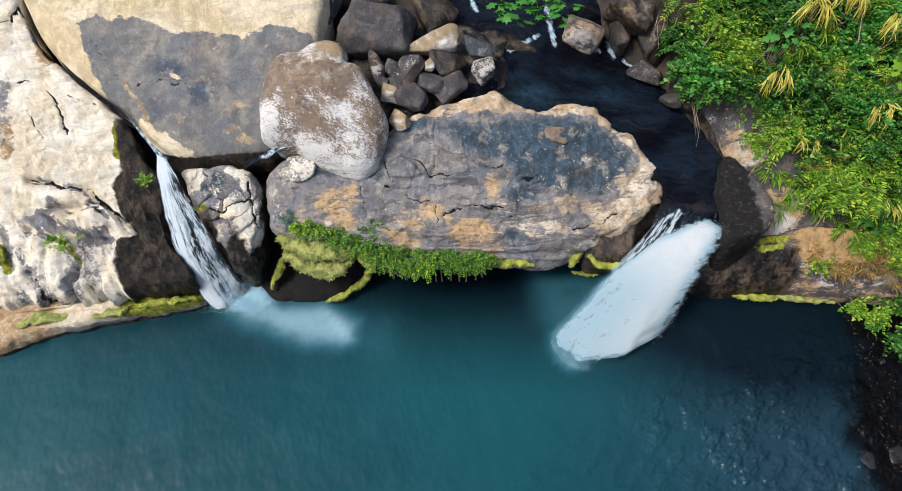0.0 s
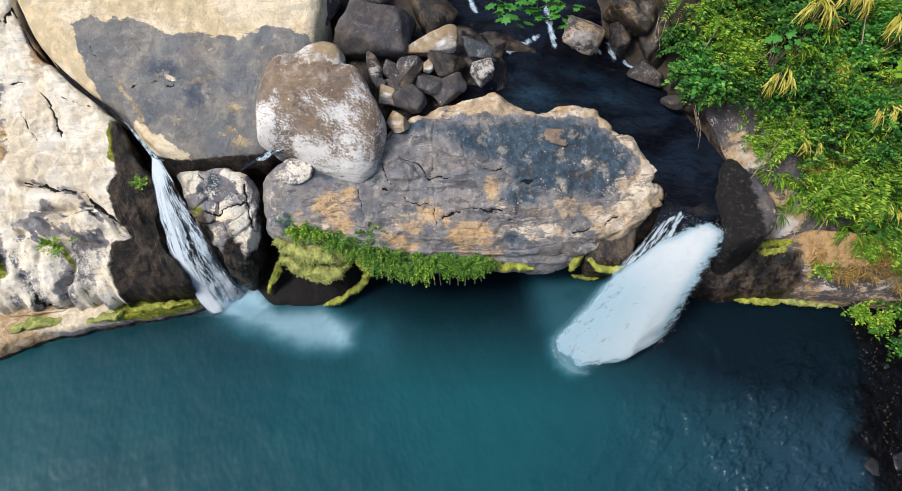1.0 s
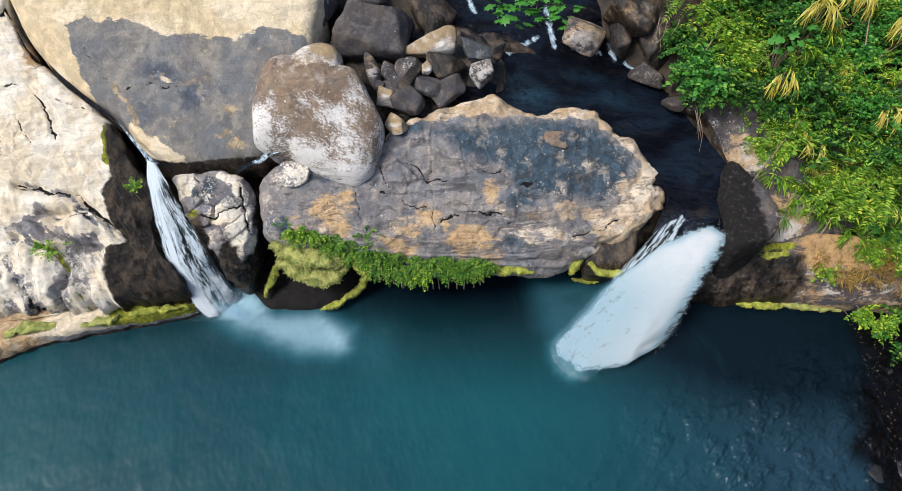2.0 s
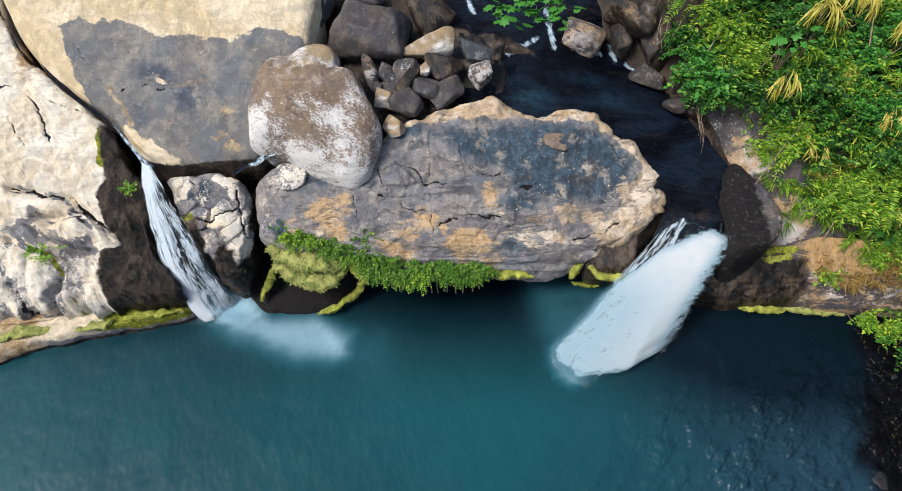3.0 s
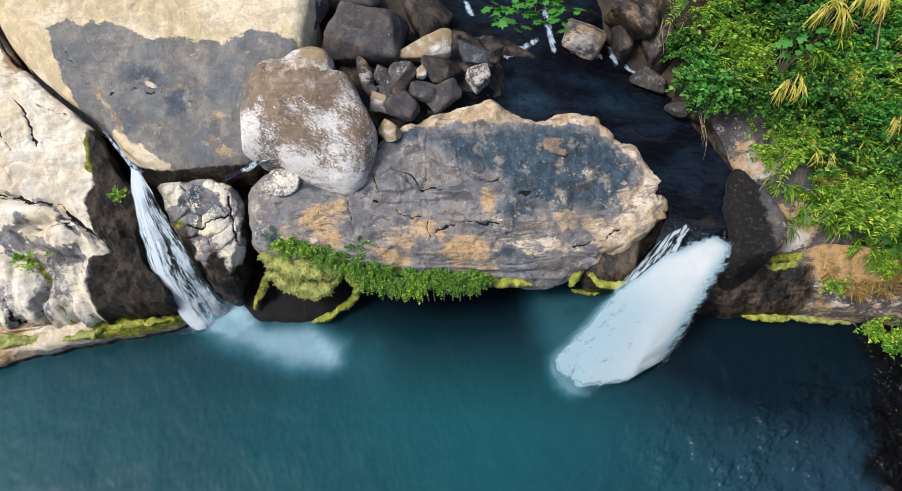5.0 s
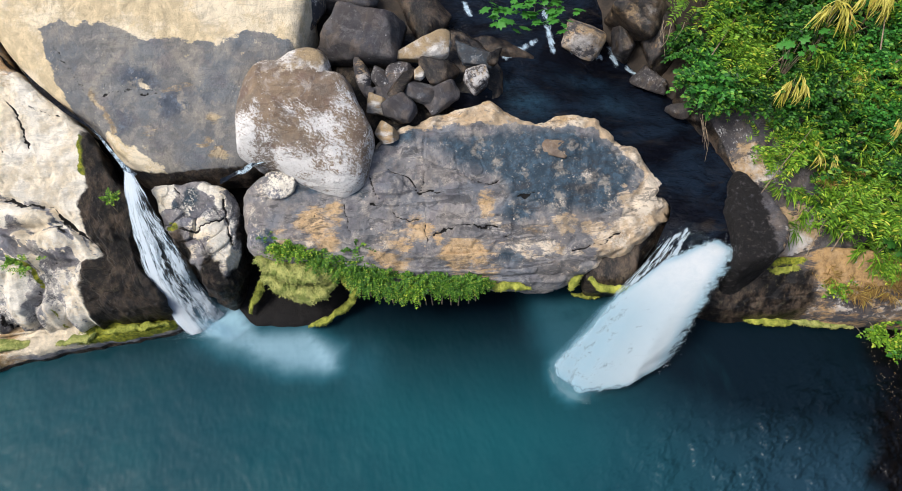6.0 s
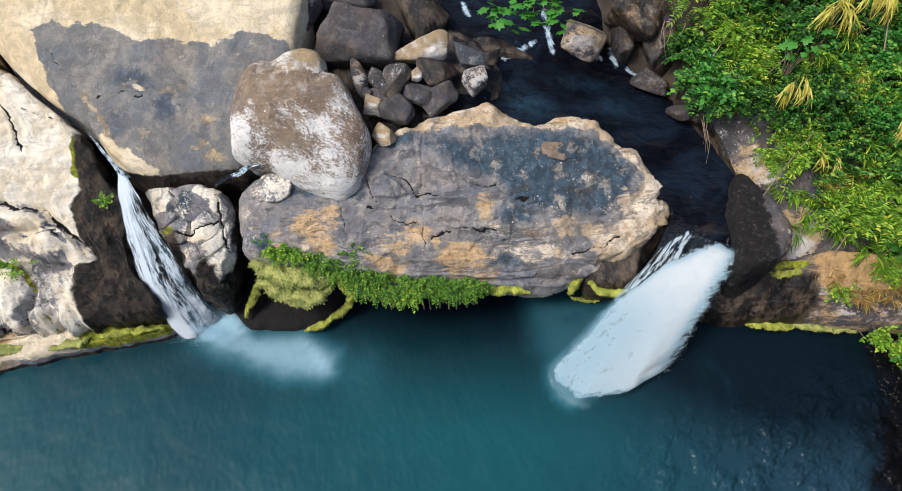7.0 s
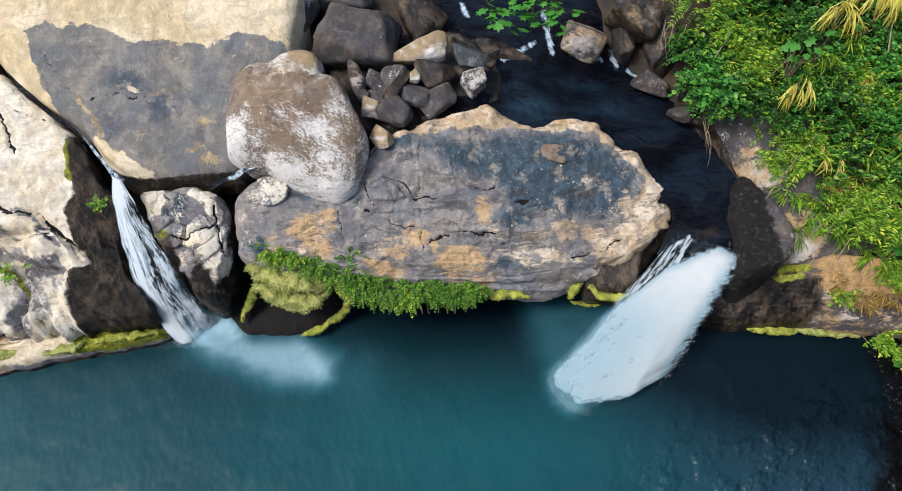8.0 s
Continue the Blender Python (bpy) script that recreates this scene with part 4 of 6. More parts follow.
def paint_cliff(V, n):
    wet = area_distance(V[:, :2], CLIFF_WET)
    low = smooth(9.6, 8.9, V[:, 1] - 0.12 * (V[:, 0] + 10))
    bulge, between = blob(V, CLIFF_BULGES, 1.5), cliff_gap(V)
    west = smooth(-11.35, -11.7, V[:, 0]) * smooth(10.0, 10.8, V[:, 1]) * smooth(12.6, 12.0, V[:, 1])
    gap = near(V, [(-11.3, 13.9), (-10.95, 13.2), (-10.65, 12.72)], 0.16)
    film = blob(V, [(-10.88, 9.21, 0.39, 0.22, 1.00), (-10.37, 8.96, 0.59, 0.16, 1.00), (-9.34, 8.70, 0.53, 0.16, 0.90), (-9.95, 7.94, 0.16, 0.41, 0.80), (-10.86, 7.29, 0.39, 0.19, 0.80), (-10.26, 13.09, 0.21, 0.47, 0.00)])
    # gap lines and hollows between the ribs are stained near-black
    return {"tan": np.maximum(0.95 - 0.5 * west - low * (0.34 - 3.0 * np.clip(ribs(V), -0.3, 0.3)), bulge) - 0.9 * gap - 0.5 * between - 0.9 * film, "wet": np.clip(0.5 + wet / 0.35, 0, 1) + 0.8 * smooth(0.55, 0.35, V[:, 2]),
            "moss": 0.75 * near(V, [(-8.8, 11.1), (-8.76, 10.62), (-8.5, 10.4)], 0.13) + 0.70 * near(V, [(-10.60, 8.72), (-10.23, 8.54), (-9.87, 8.35)], 0.10) + 0.75 * near(V, [(-12.1, 8.6), (-11.85, 8.1)], 0.22) + 0.45 * near(V, [(-7.95, 9.9), (-8.0, 9.6)], 0.1) + 0.55 * near(V, [(-9.66, 7.75), (-9.37, 7.39)], 0.09),
            "lichen": 0.50 * low - 0.3 * film, "rust": 0.6 * gap + 0.25 * west + 0.5 * near(V, [(-11.7, 11.2), (-11.8, 10.6)], 0.2) + 0.30 * blob(V, [(-10.59, 11.57, 0.39, 0.31, 1.00), (-8.57, 9.99, 0.39, 0.62, 0.90), (-10.79, 12.64, 0.26, 0.47, 1.00)]), "blue": 0.1 * low, "crack_shade": 0.62 * between * np.clip(0.6 + fbm(V * 2.5, 3), 0, 1) + 0.3 * low * smooth(-0.07, -0.22, ribs(V))}


rock("cliff_rock", "cream-tan cliff with long cracks and a wet black flank", [(-11.7, 14.67), (-11.26, 13.68), (-10.51, 12.73), (-9.6, 12.03), (-8.76, 11.35), (-8.24, 10.66), (-7.72, 10.03), (-7.6, 9.26),
     (-7.3, 8.5), (-6.95, 8.05), (-6.95, 7.85), (-8.0, 7.80), (-9.09, 7.72), (-10.35, 7.62), (-11.45, 7.50), (-13.03, 7.2), (-15.26, 7.35), (-17.1, 10.31), (-16.34, 14.42), (-13.4, 16.97)], (-3.87, 0.041, 0.695), TAN_ROCK,
     dome=0.15, edge=0.25, bottom=-0.8, rough=0.14, facet=0.12, chip=0.08, nt=560, nr=160, ns=20, seed=4, paint=paint_cliff, steps=0.012, extra=lambda P: 0.30 * ribs(P) * smooth(9.8, 8.9, P[:, 1] - 0.12 * (P[:, 0] + 10)) + 0.22 * blob(P, CLIFF_BULGES, 1.5) - 0.16 * cliff_gap(P),
     cracks=[([(-11.47, 12.18), (-10.87, 12.13), (-10.58, 12.02), (-10.41, 11.69), (-10.27, 11.39), (-10.14, 10.97)], 0.050, 0.16), ([(-10.46, 12.02), (-10.00, 11.82), (-9.12, 11.56)], 0.040, 0.06), ([(-11.19, 11.47), (-10.97, 11.23), (-10.76, 10.89)], 0.045, 0.10), ([(-9.81, 10.55), (-9.45, 10.25), (-9.01, 10.00)], 0.030, 0.06), ([(-11.23, 9.99), (-10.49, 9.89), (-9.61, 9.75), (-9.02, 9.35), (-8.37, 8.86)], 0.070, 0.22),
             ([(-12.4, 13.4), (-11.6, 13.45), (-11.38, 13.89)], 0.06, 0.2), ([(-11.38, 13.9), (-11.0, 13.25), (-10.65, 12.75)], 0.14, 0.16)])

# the knob beside the left fall
rock("knob_rock", "pale weathered rock knob between fall and cleft", [(-7.17, 10.28), (-6.76, 10.38), (-6.17, 10.38), (-5.51, 10.32), (-5.21, 10.05), (-5.1, 9.62), (-5.12, 8.96), (-5.26, 8.4), (-5.55, 8.15), (-5.92, 8.39),
     (-6.29, 8.89), (-6.66, 9.26), (-6.95, 9.69), (-7.14, 10.07)], (-4.05, -0.125, 0.595), TAN_ROCK, dome=0.12, edge=0.22, bottom=-0.5, under=0.2, rough=0.13, facet=0.16, chip=0.16, nt=300, nr=80, seed=6,
     cracks=[([(-6.55, 10.20), (-6.31, 9.85), (-6.24, 9.48)], 0.06, 0.08), ([(-6.65, 9.39), (-6.10, 9.30), (-5.41, 9.59)], 0.07, 0.12), ([(-5.41, 10.03), (-5.34, 9.54), (-5.12, 8.93)], 0.06, 0.10)],
     paint=lambda V, n: {"tan": blob(V, [(-6.86, 10.06, 0.32, 0.44, 1.10), (-5.63, 10.27, 0.34, 0.28, 1.00), (-5.41, 9.97, 0.18, 0.22, 0.80), (-5.40, 9.03, 0.34, 0.53, 0.80), (-5.89, 9.31, 0.45, 0.22, 0.75), (-6.16, 8.87, 0.26, 0.19, 0.50)], 1.6) + 0.02, "blue": blob(V, [(-6.18, 9.98, 0.29, 0.53, 0.75), (-6.52, 9.83, 0.18, 0.22, 0.70), (-5.27, 9.79, 0.18, 0.22, 0.50)]),
                         "lichen": 0.30 + blob(V, [(-5.40, 9.16, 0.39, 0.62, 0.35), (-6.24, 9.79, 0.16, 0.31, 0.25)]), "wet": 0.8 * smooth(1.9, 1.1, V[:, 2]) + blob(V, [(-6.50, 8.91, 0.39, 0.47, 0.90), (-5.67, 8.46, 0.32, 0.47, 0.95), (-4.99, 9.56, 0.18, 0.62, 0.80)]), "moss": blob(V, [(-6.54, 9.34, 0.21, 0.12, 0.80), (-5.75, 9.49, 0.18, 0.12, 0.50), (-5.18, 8.30, 0.11, 0.31, 0.70)])})

# rock under the overhang, whose shade is painted near-black into its colour
rock("cave_rock", "dark rock under a mossy overhang, its shade painted black", [(-6.2, 9.0), (-5.7, 8.55), (-5.37, 8.15), (-4.91, 7.85), (-4.09, 7.76), (-3.3, 7.88), (-2.92, 8.1), (-2.46, 8.52), (-2.0, 8.95), (-1.6, 9.6), (-3.5, 10.2), (-5.6, 10.0)], (0.05, 0.0, 0.0), DARK_ROCK,
     dome=0.25, edge=0.2, bottom=-1.2, rough=0.10, facet=0.10, nt=200, nr=40, ns=10, seed=5, paint=lambda V, n: {"crack_shade": np.full(len(V), 1.0)})

# the low shelf at the water's edge in the west
rock("shelf_rock", "low ochre rock shelf with yellow moss at the waterline", [(-17.0, 7.6), (-12.0, 7.7), (-10.9, 7.7), (-9.7, 7.7), (-8.3, 7.8), (-7.1, 8.0), (-6.8, 7.8), (-7.1, 7.55), (-8.2, 7.38), (-9.3, 7.12), (-10.1, 6.9), (-10.9, 6.75),
     (-11.5, 6.45), (-12.2, 6.15), (-13.5, 6.0), (-17.0, 6.2)], (0.43, 0.0, 0.0), TAN_ROCK, dome=0.12, edge=0.22, bottom=-1.2, rough=0.14, facet=0.12, nt=360, nr=44, seed=7,
     paint=lambda V, n: {"tan": 0.25 + 0.5 * smooth(0.2, 0.45, V[:, 2]), "rust": 1.0 * smooth(-10.0, -11.2, V[:, 0]) * smooth(-0.1, 0.2, V[:, 2]), "moss": (0.62 * smooth(-9.6, -8.3, V[:, 0]) + 0.3) * smooth(0.1, 0.3, V[:, 2]), "wet": 1.0 * smooth(0.2, 0.05, V[:, 2])})

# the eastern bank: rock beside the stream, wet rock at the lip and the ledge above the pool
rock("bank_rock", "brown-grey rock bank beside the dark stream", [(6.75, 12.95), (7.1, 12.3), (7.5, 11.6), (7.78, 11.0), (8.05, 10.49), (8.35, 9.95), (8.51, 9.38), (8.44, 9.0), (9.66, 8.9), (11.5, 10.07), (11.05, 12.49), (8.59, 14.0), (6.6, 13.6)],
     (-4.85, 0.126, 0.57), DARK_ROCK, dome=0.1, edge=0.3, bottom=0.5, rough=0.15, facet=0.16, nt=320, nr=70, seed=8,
     # steep faces are darker and glossier
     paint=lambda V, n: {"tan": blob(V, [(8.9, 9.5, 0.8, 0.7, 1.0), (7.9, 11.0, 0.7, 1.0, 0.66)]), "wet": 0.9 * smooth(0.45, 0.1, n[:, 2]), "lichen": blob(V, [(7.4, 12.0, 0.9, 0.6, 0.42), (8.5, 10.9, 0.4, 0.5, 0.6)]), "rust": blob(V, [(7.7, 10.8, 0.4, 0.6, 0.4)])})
rock("chute_rock", "wet brown-black rock wall beside the fall's lip", [(7.66, 11.1), (8.06, 10.5), (8.4, 9.8), (8.4, 9.09), (8.05, 8.55), (7.35, 8.35), (7.08, 8.5), (7.18, 9.0), (7.25, 9.96)], (1.7, 0.14, -0.02), DARK_ROCK, dome=0.0, edge=0.22, bottom=-0.6,
     rough=0.12, facet=0.07, nt=200, nr=50, seed=11, paint=lambda V, n: {"wet": 0.30 + 0.1 * smooth(7.95, 8.35, V[:, 0]), "rust": np.full(len(V), 0.1), "tan": 0.05 + 0.42 * smooth(7.9, 8.35, V[:, 0]), "crack_shade": 0.66 - 0.6 * smooth(7.9, 8.3, V[:, 0])})
rock("lip_rock", "wet brown rock shoulder under the tan rock tip", [(6.02, 11.1), (6.35, 10.9), (6.3, 10.31), (5.75, 9.81), (5.2, 9.13), (4.9, 8.6), (4.2, 8.55), (3.7, 8.7), (4.0, 9.6), (4.8, 10.4), (5.5, 11.0)], (-0.85, 0.0, 0.24), DARK_ROCK, dome=0.1, edge=0.3, bottom=-0.6,
     under=0.3, rough=0.05, facet=0.06, nt=220, nr=50, seed=12, paint=lambda V, n: {"wet": 0.95 - 0.5 * blob(V, [(5.8, 10.5, 0.3, 0.3, 1.0)]), "rust": np.full(len(V), 0.35), "tan": blob(V, [(5.75, 10.45, 0.2, 0.25, 0.7)])})
rock("ledge_rock", "wet dark rock ledge with a mossy waterline", [(5.9, 8.75), (6.87, 8.5), (7.36, 8.75), (8.1, 8.95), (8.86, 9.05), (9.91, 9.2), (11.19, 9.1), (13.09, 8.9), (13.44, 7.72), (11.81, 7.8), (10.62, 7.85), (9.57, 7.93), (8.29, 7.98), (7.04, 8.05)],
     (-8.5, 0.035, 1.09), DARK_ROCK, dome=0.12, edge=0.2, bottom=-0.8, rough=0.08, facet=0.09, nt=320, nr=60, seed=9,
     paint=lambda V, n: {"tan": 0.42 * smooth(8.8, 9.8, V[:, 0]), "rust": 0.55 * smooth(9.2, 10.0, V[:, 0]) * smooth(8.2, 8.6, V[:, 1]) + 0.42 * smooth(7.5, 8.5, V[:, 0]), "wet": 0.85 * smooth(10.2, 9.0, V[:, 0]) * smooth(1.7, 1.4, V[:, 2]), "moss": blob(V, [(8.7, 8.85, 0.6, 0.14, 0.9), (8.2, 8.4, 0.5, 0.25, 0.35)])})

# ======== loose stones ========
def stone_mesh(name, size, material, seed, stain, square=0.5, n=36, block=None):
    """A worn block: a squared-off ball with flats and grain."""
    u, v = np.meshgrid(np.linspace(0, 2 * np.pi, n * 2, endpoint=False), np.linspace(0.02, np.pi - 0.02, n))
    d = np.stack([np.cos(u) * np.sin(v), np.sin(u) * np.sin(v), np.cos(v)], 2).reshape(-1, 3)
    rng = np.random.default_rng(seed + 900)
    flats = rng.normal(0, 1, (13, 3))
    flats = np.vstack([flats / np.linalg.norm(flats, axis=1)[:, None], [(0, 0, 1), (0, 0, -1)]])
    reach = np.append(rng.uniform(0.78, 1.0, 13), [0.85, 0.85])
    if block:
        flats = np.array(block, float)
        reach = np.linalg.norm(flats, axis=1)
        flats, reach = flats / reach[:, None], reach / reach.max()
    e = 5 + 16 * square
    r = (((np.clip(d @ flats.T, 0, 1) / reach) ** e).sum(1)) ** (-1 / e)
    k = d * 1.15 + seed * 7.1
    r = r * (1 + 0.10 * fbm(k, 2) + 0.03 * fbm(k * 4, 4))
    V = d * r[:, None] * np.array(size) / 2
    stains = {a: np.full(len(V), stain.get(a, -0.25 if a == "lichen" else 0.0)) for a in ("tan", "rust", "lichen", "moss", "wet", "blue", "crack_shade")}
    # downward-facing parts take the darker, glossier stain
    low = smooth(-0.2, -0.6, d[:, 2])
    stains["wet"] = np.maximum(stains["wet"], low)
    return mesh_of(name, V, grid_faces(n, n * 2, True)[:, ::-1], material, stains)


def stone(name, label, at, size, turn, material, seed, square=0.5, group="stones by the stream", block=None, **stain):
    if group == "stones by the stream":
        stain.setdefault("wet", 0.30)
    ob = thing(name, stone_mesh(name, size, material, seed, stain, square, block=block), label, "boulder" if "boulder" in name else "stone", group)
    ob.matrix_world = pose(*at, *turn)
    return ob


# the wet bed under the loose stones
rock("stream_bed_rock", "black wet bedrock under loose stones", [(-2.54, 12.66), (-2.06, 12.23), (-1.12, 11.64), (-0.22, 12.40), (0.86, 12.75), (1.56, 12.92), (1.67, 13.81), (1.21, 14.55), (0.41, 15.12), (-0.73, 15.50), (-2.22, 15.70), (-3.17, 15.12)], (0.0, 0.0, 0.25), DARK_ROCK, dome=0.05, edge=0.2, bottom=1.2, rough=0.12, facet=0.14, nt=200, nr=44, ns=10, seed=15, paint=lambda V, n: {"wet": np.full(len(V), 0.9)})
stone("dark_boulder", "big angular dark grey boulder with a sharp edge beside the stream", (-2.00, 14.15, 4.29), (1.94, 1.94, 1.94), (33, 0, 0), DARK_ROCK, 1, 1.5, "", block=[(-0.80, 0.44, 0), (0.11, 0.60, 0), (0.86, -0.20, 0), (-0.05, -0.62, 0.05), (0.0, 0.0, 0.42), (0.62, 0.1, 0.40), (-0.15, -0.42, 0.40), (0, 0, -0.6)], lichen=0.12)
stone("brown_boulder", "olive-brown upright boulder wedged beside the slab", (-3.39, 15.13, 4.68), (0.68, 1.71, 1.30), (28, 0, -16), DARK_ROCK, 2, 0.90, group="", tan=0.42)
stone("grey_boulder", "blue-grey boulder half hidden behind others", (-2.45, 15.47, 4.52), (1.25, 0.79, 0.90), (25, 0, 5), DARK_ROCK, 3, 0.70, group="", blue=0.3)
stone("tan_boulder", "smooth tan-brown boulder beside the stream", (-0.27, 13.91, 4.08), (1.37, 0.66, 0.55), (28, -5, 26), BOULDER_ROCK, 30, 0.45, group="", tan=0.75, wet=0.15)
stone("wedge_stone", "pale stone wedged under the big boulder", (-3.95, 10.48, 2.75), (0.95, 0.62, 0.6), (25, 0, -38), TAN_ROCK, 5, 0.5, "", tan=0.42, lichen=0.55)
stone("brown_stone", "small olive-brown stone between boulders", (-2.05, 13.15, 3.84), (0.45, 0.74, 0.45), (25, 0, 12), DARK_ROCK, 6, 0.40, tan=0.42)
stone("grey_stone", "small dark stone with pale specks", (-1.54, 12.97, 3.79), (0.45, 0.57, 0.42), (25, 10, 40), DARK_ROCK, 7, 0.30, lichen=0.28)
stone("banded_stone", "dark stone with white and maroon bands", (-1.09, 13.32, 3.88), (0.68, 0.51, 0.42), (25, 0, -12), DARK_ROCK, 8, 0.50, lichen=0.36, rust=0.25)
stone("ochre_stone", "small bright ochre stone among grey stones", (-0.57, 13.08, 3.94), (0.36, 0.34, 0.30), (20, 20, 30), BOULDER_ROCK, 9, 0.60, tan=1.0, rust=0.3, wet=0.05)
stone("veined_stone", "grey-green stone with a pale vein", (-0.50, 12.60, 3.70), (0.79, 0.49, 0.42), (25, 4, -16), DARK_ROCK, 10, 0.60, blue=0.35, lichen=0.16)
stone("flat_stone", "flat brown-grey stone beside the stream", (0.01, 12.63, 3.65), (0.82, 0.63, 0.40), (28, 0, 14), DARK_ROCK, 11, 0.70, tan=0.15)
stone("round_stone", "dark brown rounded stone beside the stream", (-0.03, 13.34, 3.80), (0.97, 0.77, 0.55), (28, 0, 20), DARK_ROCK, 12, 0.40, rust=0.15, wet=0.6)
stone("spotted_stone", "dark stone blotched with pale tan lichen", (0.87, 13.08, 3.82), (0.71, 0.60, 0.45), (25, -8, 22), DARK_ROCK, 13, 0.50, lichen=0.5, tan=0.42)
stone("capped_stone", "black angular stone with a pale lichen cap", (0.86, 13.71, 3.98), (0.89, 0.57, 0.42), (30, 0, -3), DARK_ROCK, 15, 1.00, lichen=0.27, blue=0.5, wet=0.4)
stone("smooth_stone", "smooth violet-grey cobble resting against rock", (-1.00, 12.19, 3.65), (0.79, 0.86, 0.60), (25, 0, 25), DARK_ROCK, 16, 0.45, tan=0.05)
stone("yellow_stone", "yellow-tan stone block under the boulder", (-1.36, 11.56, 3.34), (0.58, 0.51, 0.50), (25, 0, -14), BOULDER_ROCK, 17, 0.90, tan=1.0, rust=0.5, wet=0.02)
stone("tan_stone", "tan stone wedged between boulder and cobble", (-1.65, 12.34, 3.64), (0.58, 0.37, 0.40), (25, 0, -12), BOULDER_ROCK, 18, 0.70, tan=0.9, rust=0.35, wet=0.05)
stone("violet_stone", "violet-grey flat stone under smaller ones", (-1.27, 12.73, 3.63), (0.97, 0.63, 0.42), (28, 0, -4), DARK_ROCK, 19, 0.80)
stone("brown_pebble", "small reddish-brown pebble beside the big boulder", (-1.86, 12.70, 3.72), (0.29, 0.37, 0.25), (0, 10, 40), DARK_ROCK, 20, 0.40, lichen=0.2)
stone("pale_pebble", "small pale pebble on dark bedrock", (-1.69, 13.30, 3.88), (0.21, 0.17, 0.16), (20, 10, 10), BOULDER_ROCK, 32, 0.40, tan=0.6, lichen=0.5)
stone("black_stone", "small black stone with wet sheen", (-0.80, 13.27, 3.87), (0.34, 0.37, 0.30), (20, 10, 60), DARK_ROCK, 33, 0.40, wet=1.0)
stone("black_stone", "small black stone with wet sheen", (1.29, 13.62, 3.91), (0.37, 0.29, 0.30), (20, 10, 20), DARK_ROCK, 34, 0.40, wet=1.0)
stone("wet_boulder", "wet black boulder at the head of the stream", (-0.4, 15.4, 3.9), (1.3, 1.5, 1.1), (15, 0, 10), DARK_ROCK, 21, 0.6, "", wet=1.0)
stone("low_boulder", "low black boulder awash in the stream", (1.3, 14.7, 3.36), (1.5, 0.9, 0.7), (10, 0, -10), DARK_ROCK, 22, 0.5, "", wet=1.0)
stone("split_boulder", "tan-topped boulder with a grey foot in the stream", (4.0, 15.25, 3.25), (1.5, 1.05, 1.0), (22, 5, -22), DARK_ROCK, 23, 0.7, "", tan=0.55, lichen=0.26, wet=0.42)
stone("leaning_boulder", "slim grey boulder speckled with lichen", (5.1, 15.1, 3.4), (0.55, 1.15, 0.85), (25, 0, 14), DARK_ROCK, 24, 0.7, "", lichen=0.28, wet=0.55)
stone("brown_bank_boulder", "brown boulder under dry roots at the bank", (6.0, 14.9, 3.6), (1.0, 1.35, 1.1), (22, 0, 20), DARK_ROCK, 25, 0.6, "", tan=0.35, rust=0.35, wet=0.55)
stone("root_boulder", "brown boulder under the leafy bank", (5.55, 15.55, 3.95), (1.7, 1.5, 1.6), (25, 0, 15), DARK_ROCK, 31, 0.6, "", tan=0.45, rust=0.3, lichen=0.15, wet=0.55)
stone("splashed_boulder", "dark boulder with white water at its foot", (5.85, 13.95, 2.95), (0.95, 0.5, 0.6), (20, 0, -28), DARK_ROCK, 26, 0.8, "", lichen=0.36, wet=0.5)
stone("bank_stone", "small grey-brown stone in the dark stream's margin", (6.35, 12.85, 2.85), (0.7, 0.3, 0.4), (20, 0, -28), DARK_ROCK, 27, 0.5, "", lichen=0.2, tan=0.2, wet=0.5)
stone("sunken_boulder", "rounded dark boulder standing in shallow water", (10.2, 3.48, -0.19), (0.75, 0.9, 0.55), (0, 0, 10), WET_STONE, 28, 0.1, "")
stone("pink_stone", "flat pinkish stone lying on the dark rock", (2.76, 11.36, 3.08), (0.50, 0.42, 0.20), (27, 0, -6), BOULDER_ROCK, 29, 1.0, "", tan=0.15, lichen=0.2)
litter_rng = np.random.default_rng(12)
for k in range(8):
    a = litter_rng.uniform(0, 1)
    at = (10.7 + 1.3 * litter_rng.uniform(), 2.4 + 4.6 * a, -0.16 + 0.06 * litter_rng.uniform())
    stone("shore_stone", "dark wet stone in the shallow margin", at, tuple(litter_rng.uniform(0.25, 0.6, 3) * (1, 1, 0.6)), (0, 0, 360 * a), WET_STONE, 40 + k, 0.5, "stones in the shallows", wet=1.0)

# ======== falling water ========
JET_CORE = fall_material("white_water", 3.6, 1.0, 0.30, 0.22, 0.92, (0.72, 0.74, 0.745), 1.95)
JET_VEIL = fall_material("water_veil", 1.3, 1.0, 0.52, 0.50, 0.75, (0.36, 0.53, 0.60), 0.5)
JET_STRANDS = fall_material("water_strands", 6.0, 1.7, 0.56, 0.12, 0.88, (0.66, 0.72, 0.76), 3.0, (0.85, 0.92, 0.96))
FALL_MIST = fall_material("falling_mist", 1.1, 1.0, 0.62, 0.50, 0.62, (0.50, 0.63, 0.70), 0.5)
FALL_THIN = fall_material("thin_white_water", 4.2, 2.4, 0.50, 0.15, 0.94, (0.74, 0.78, 0.81), 2.9, (0.82, 0.89, 0.94))
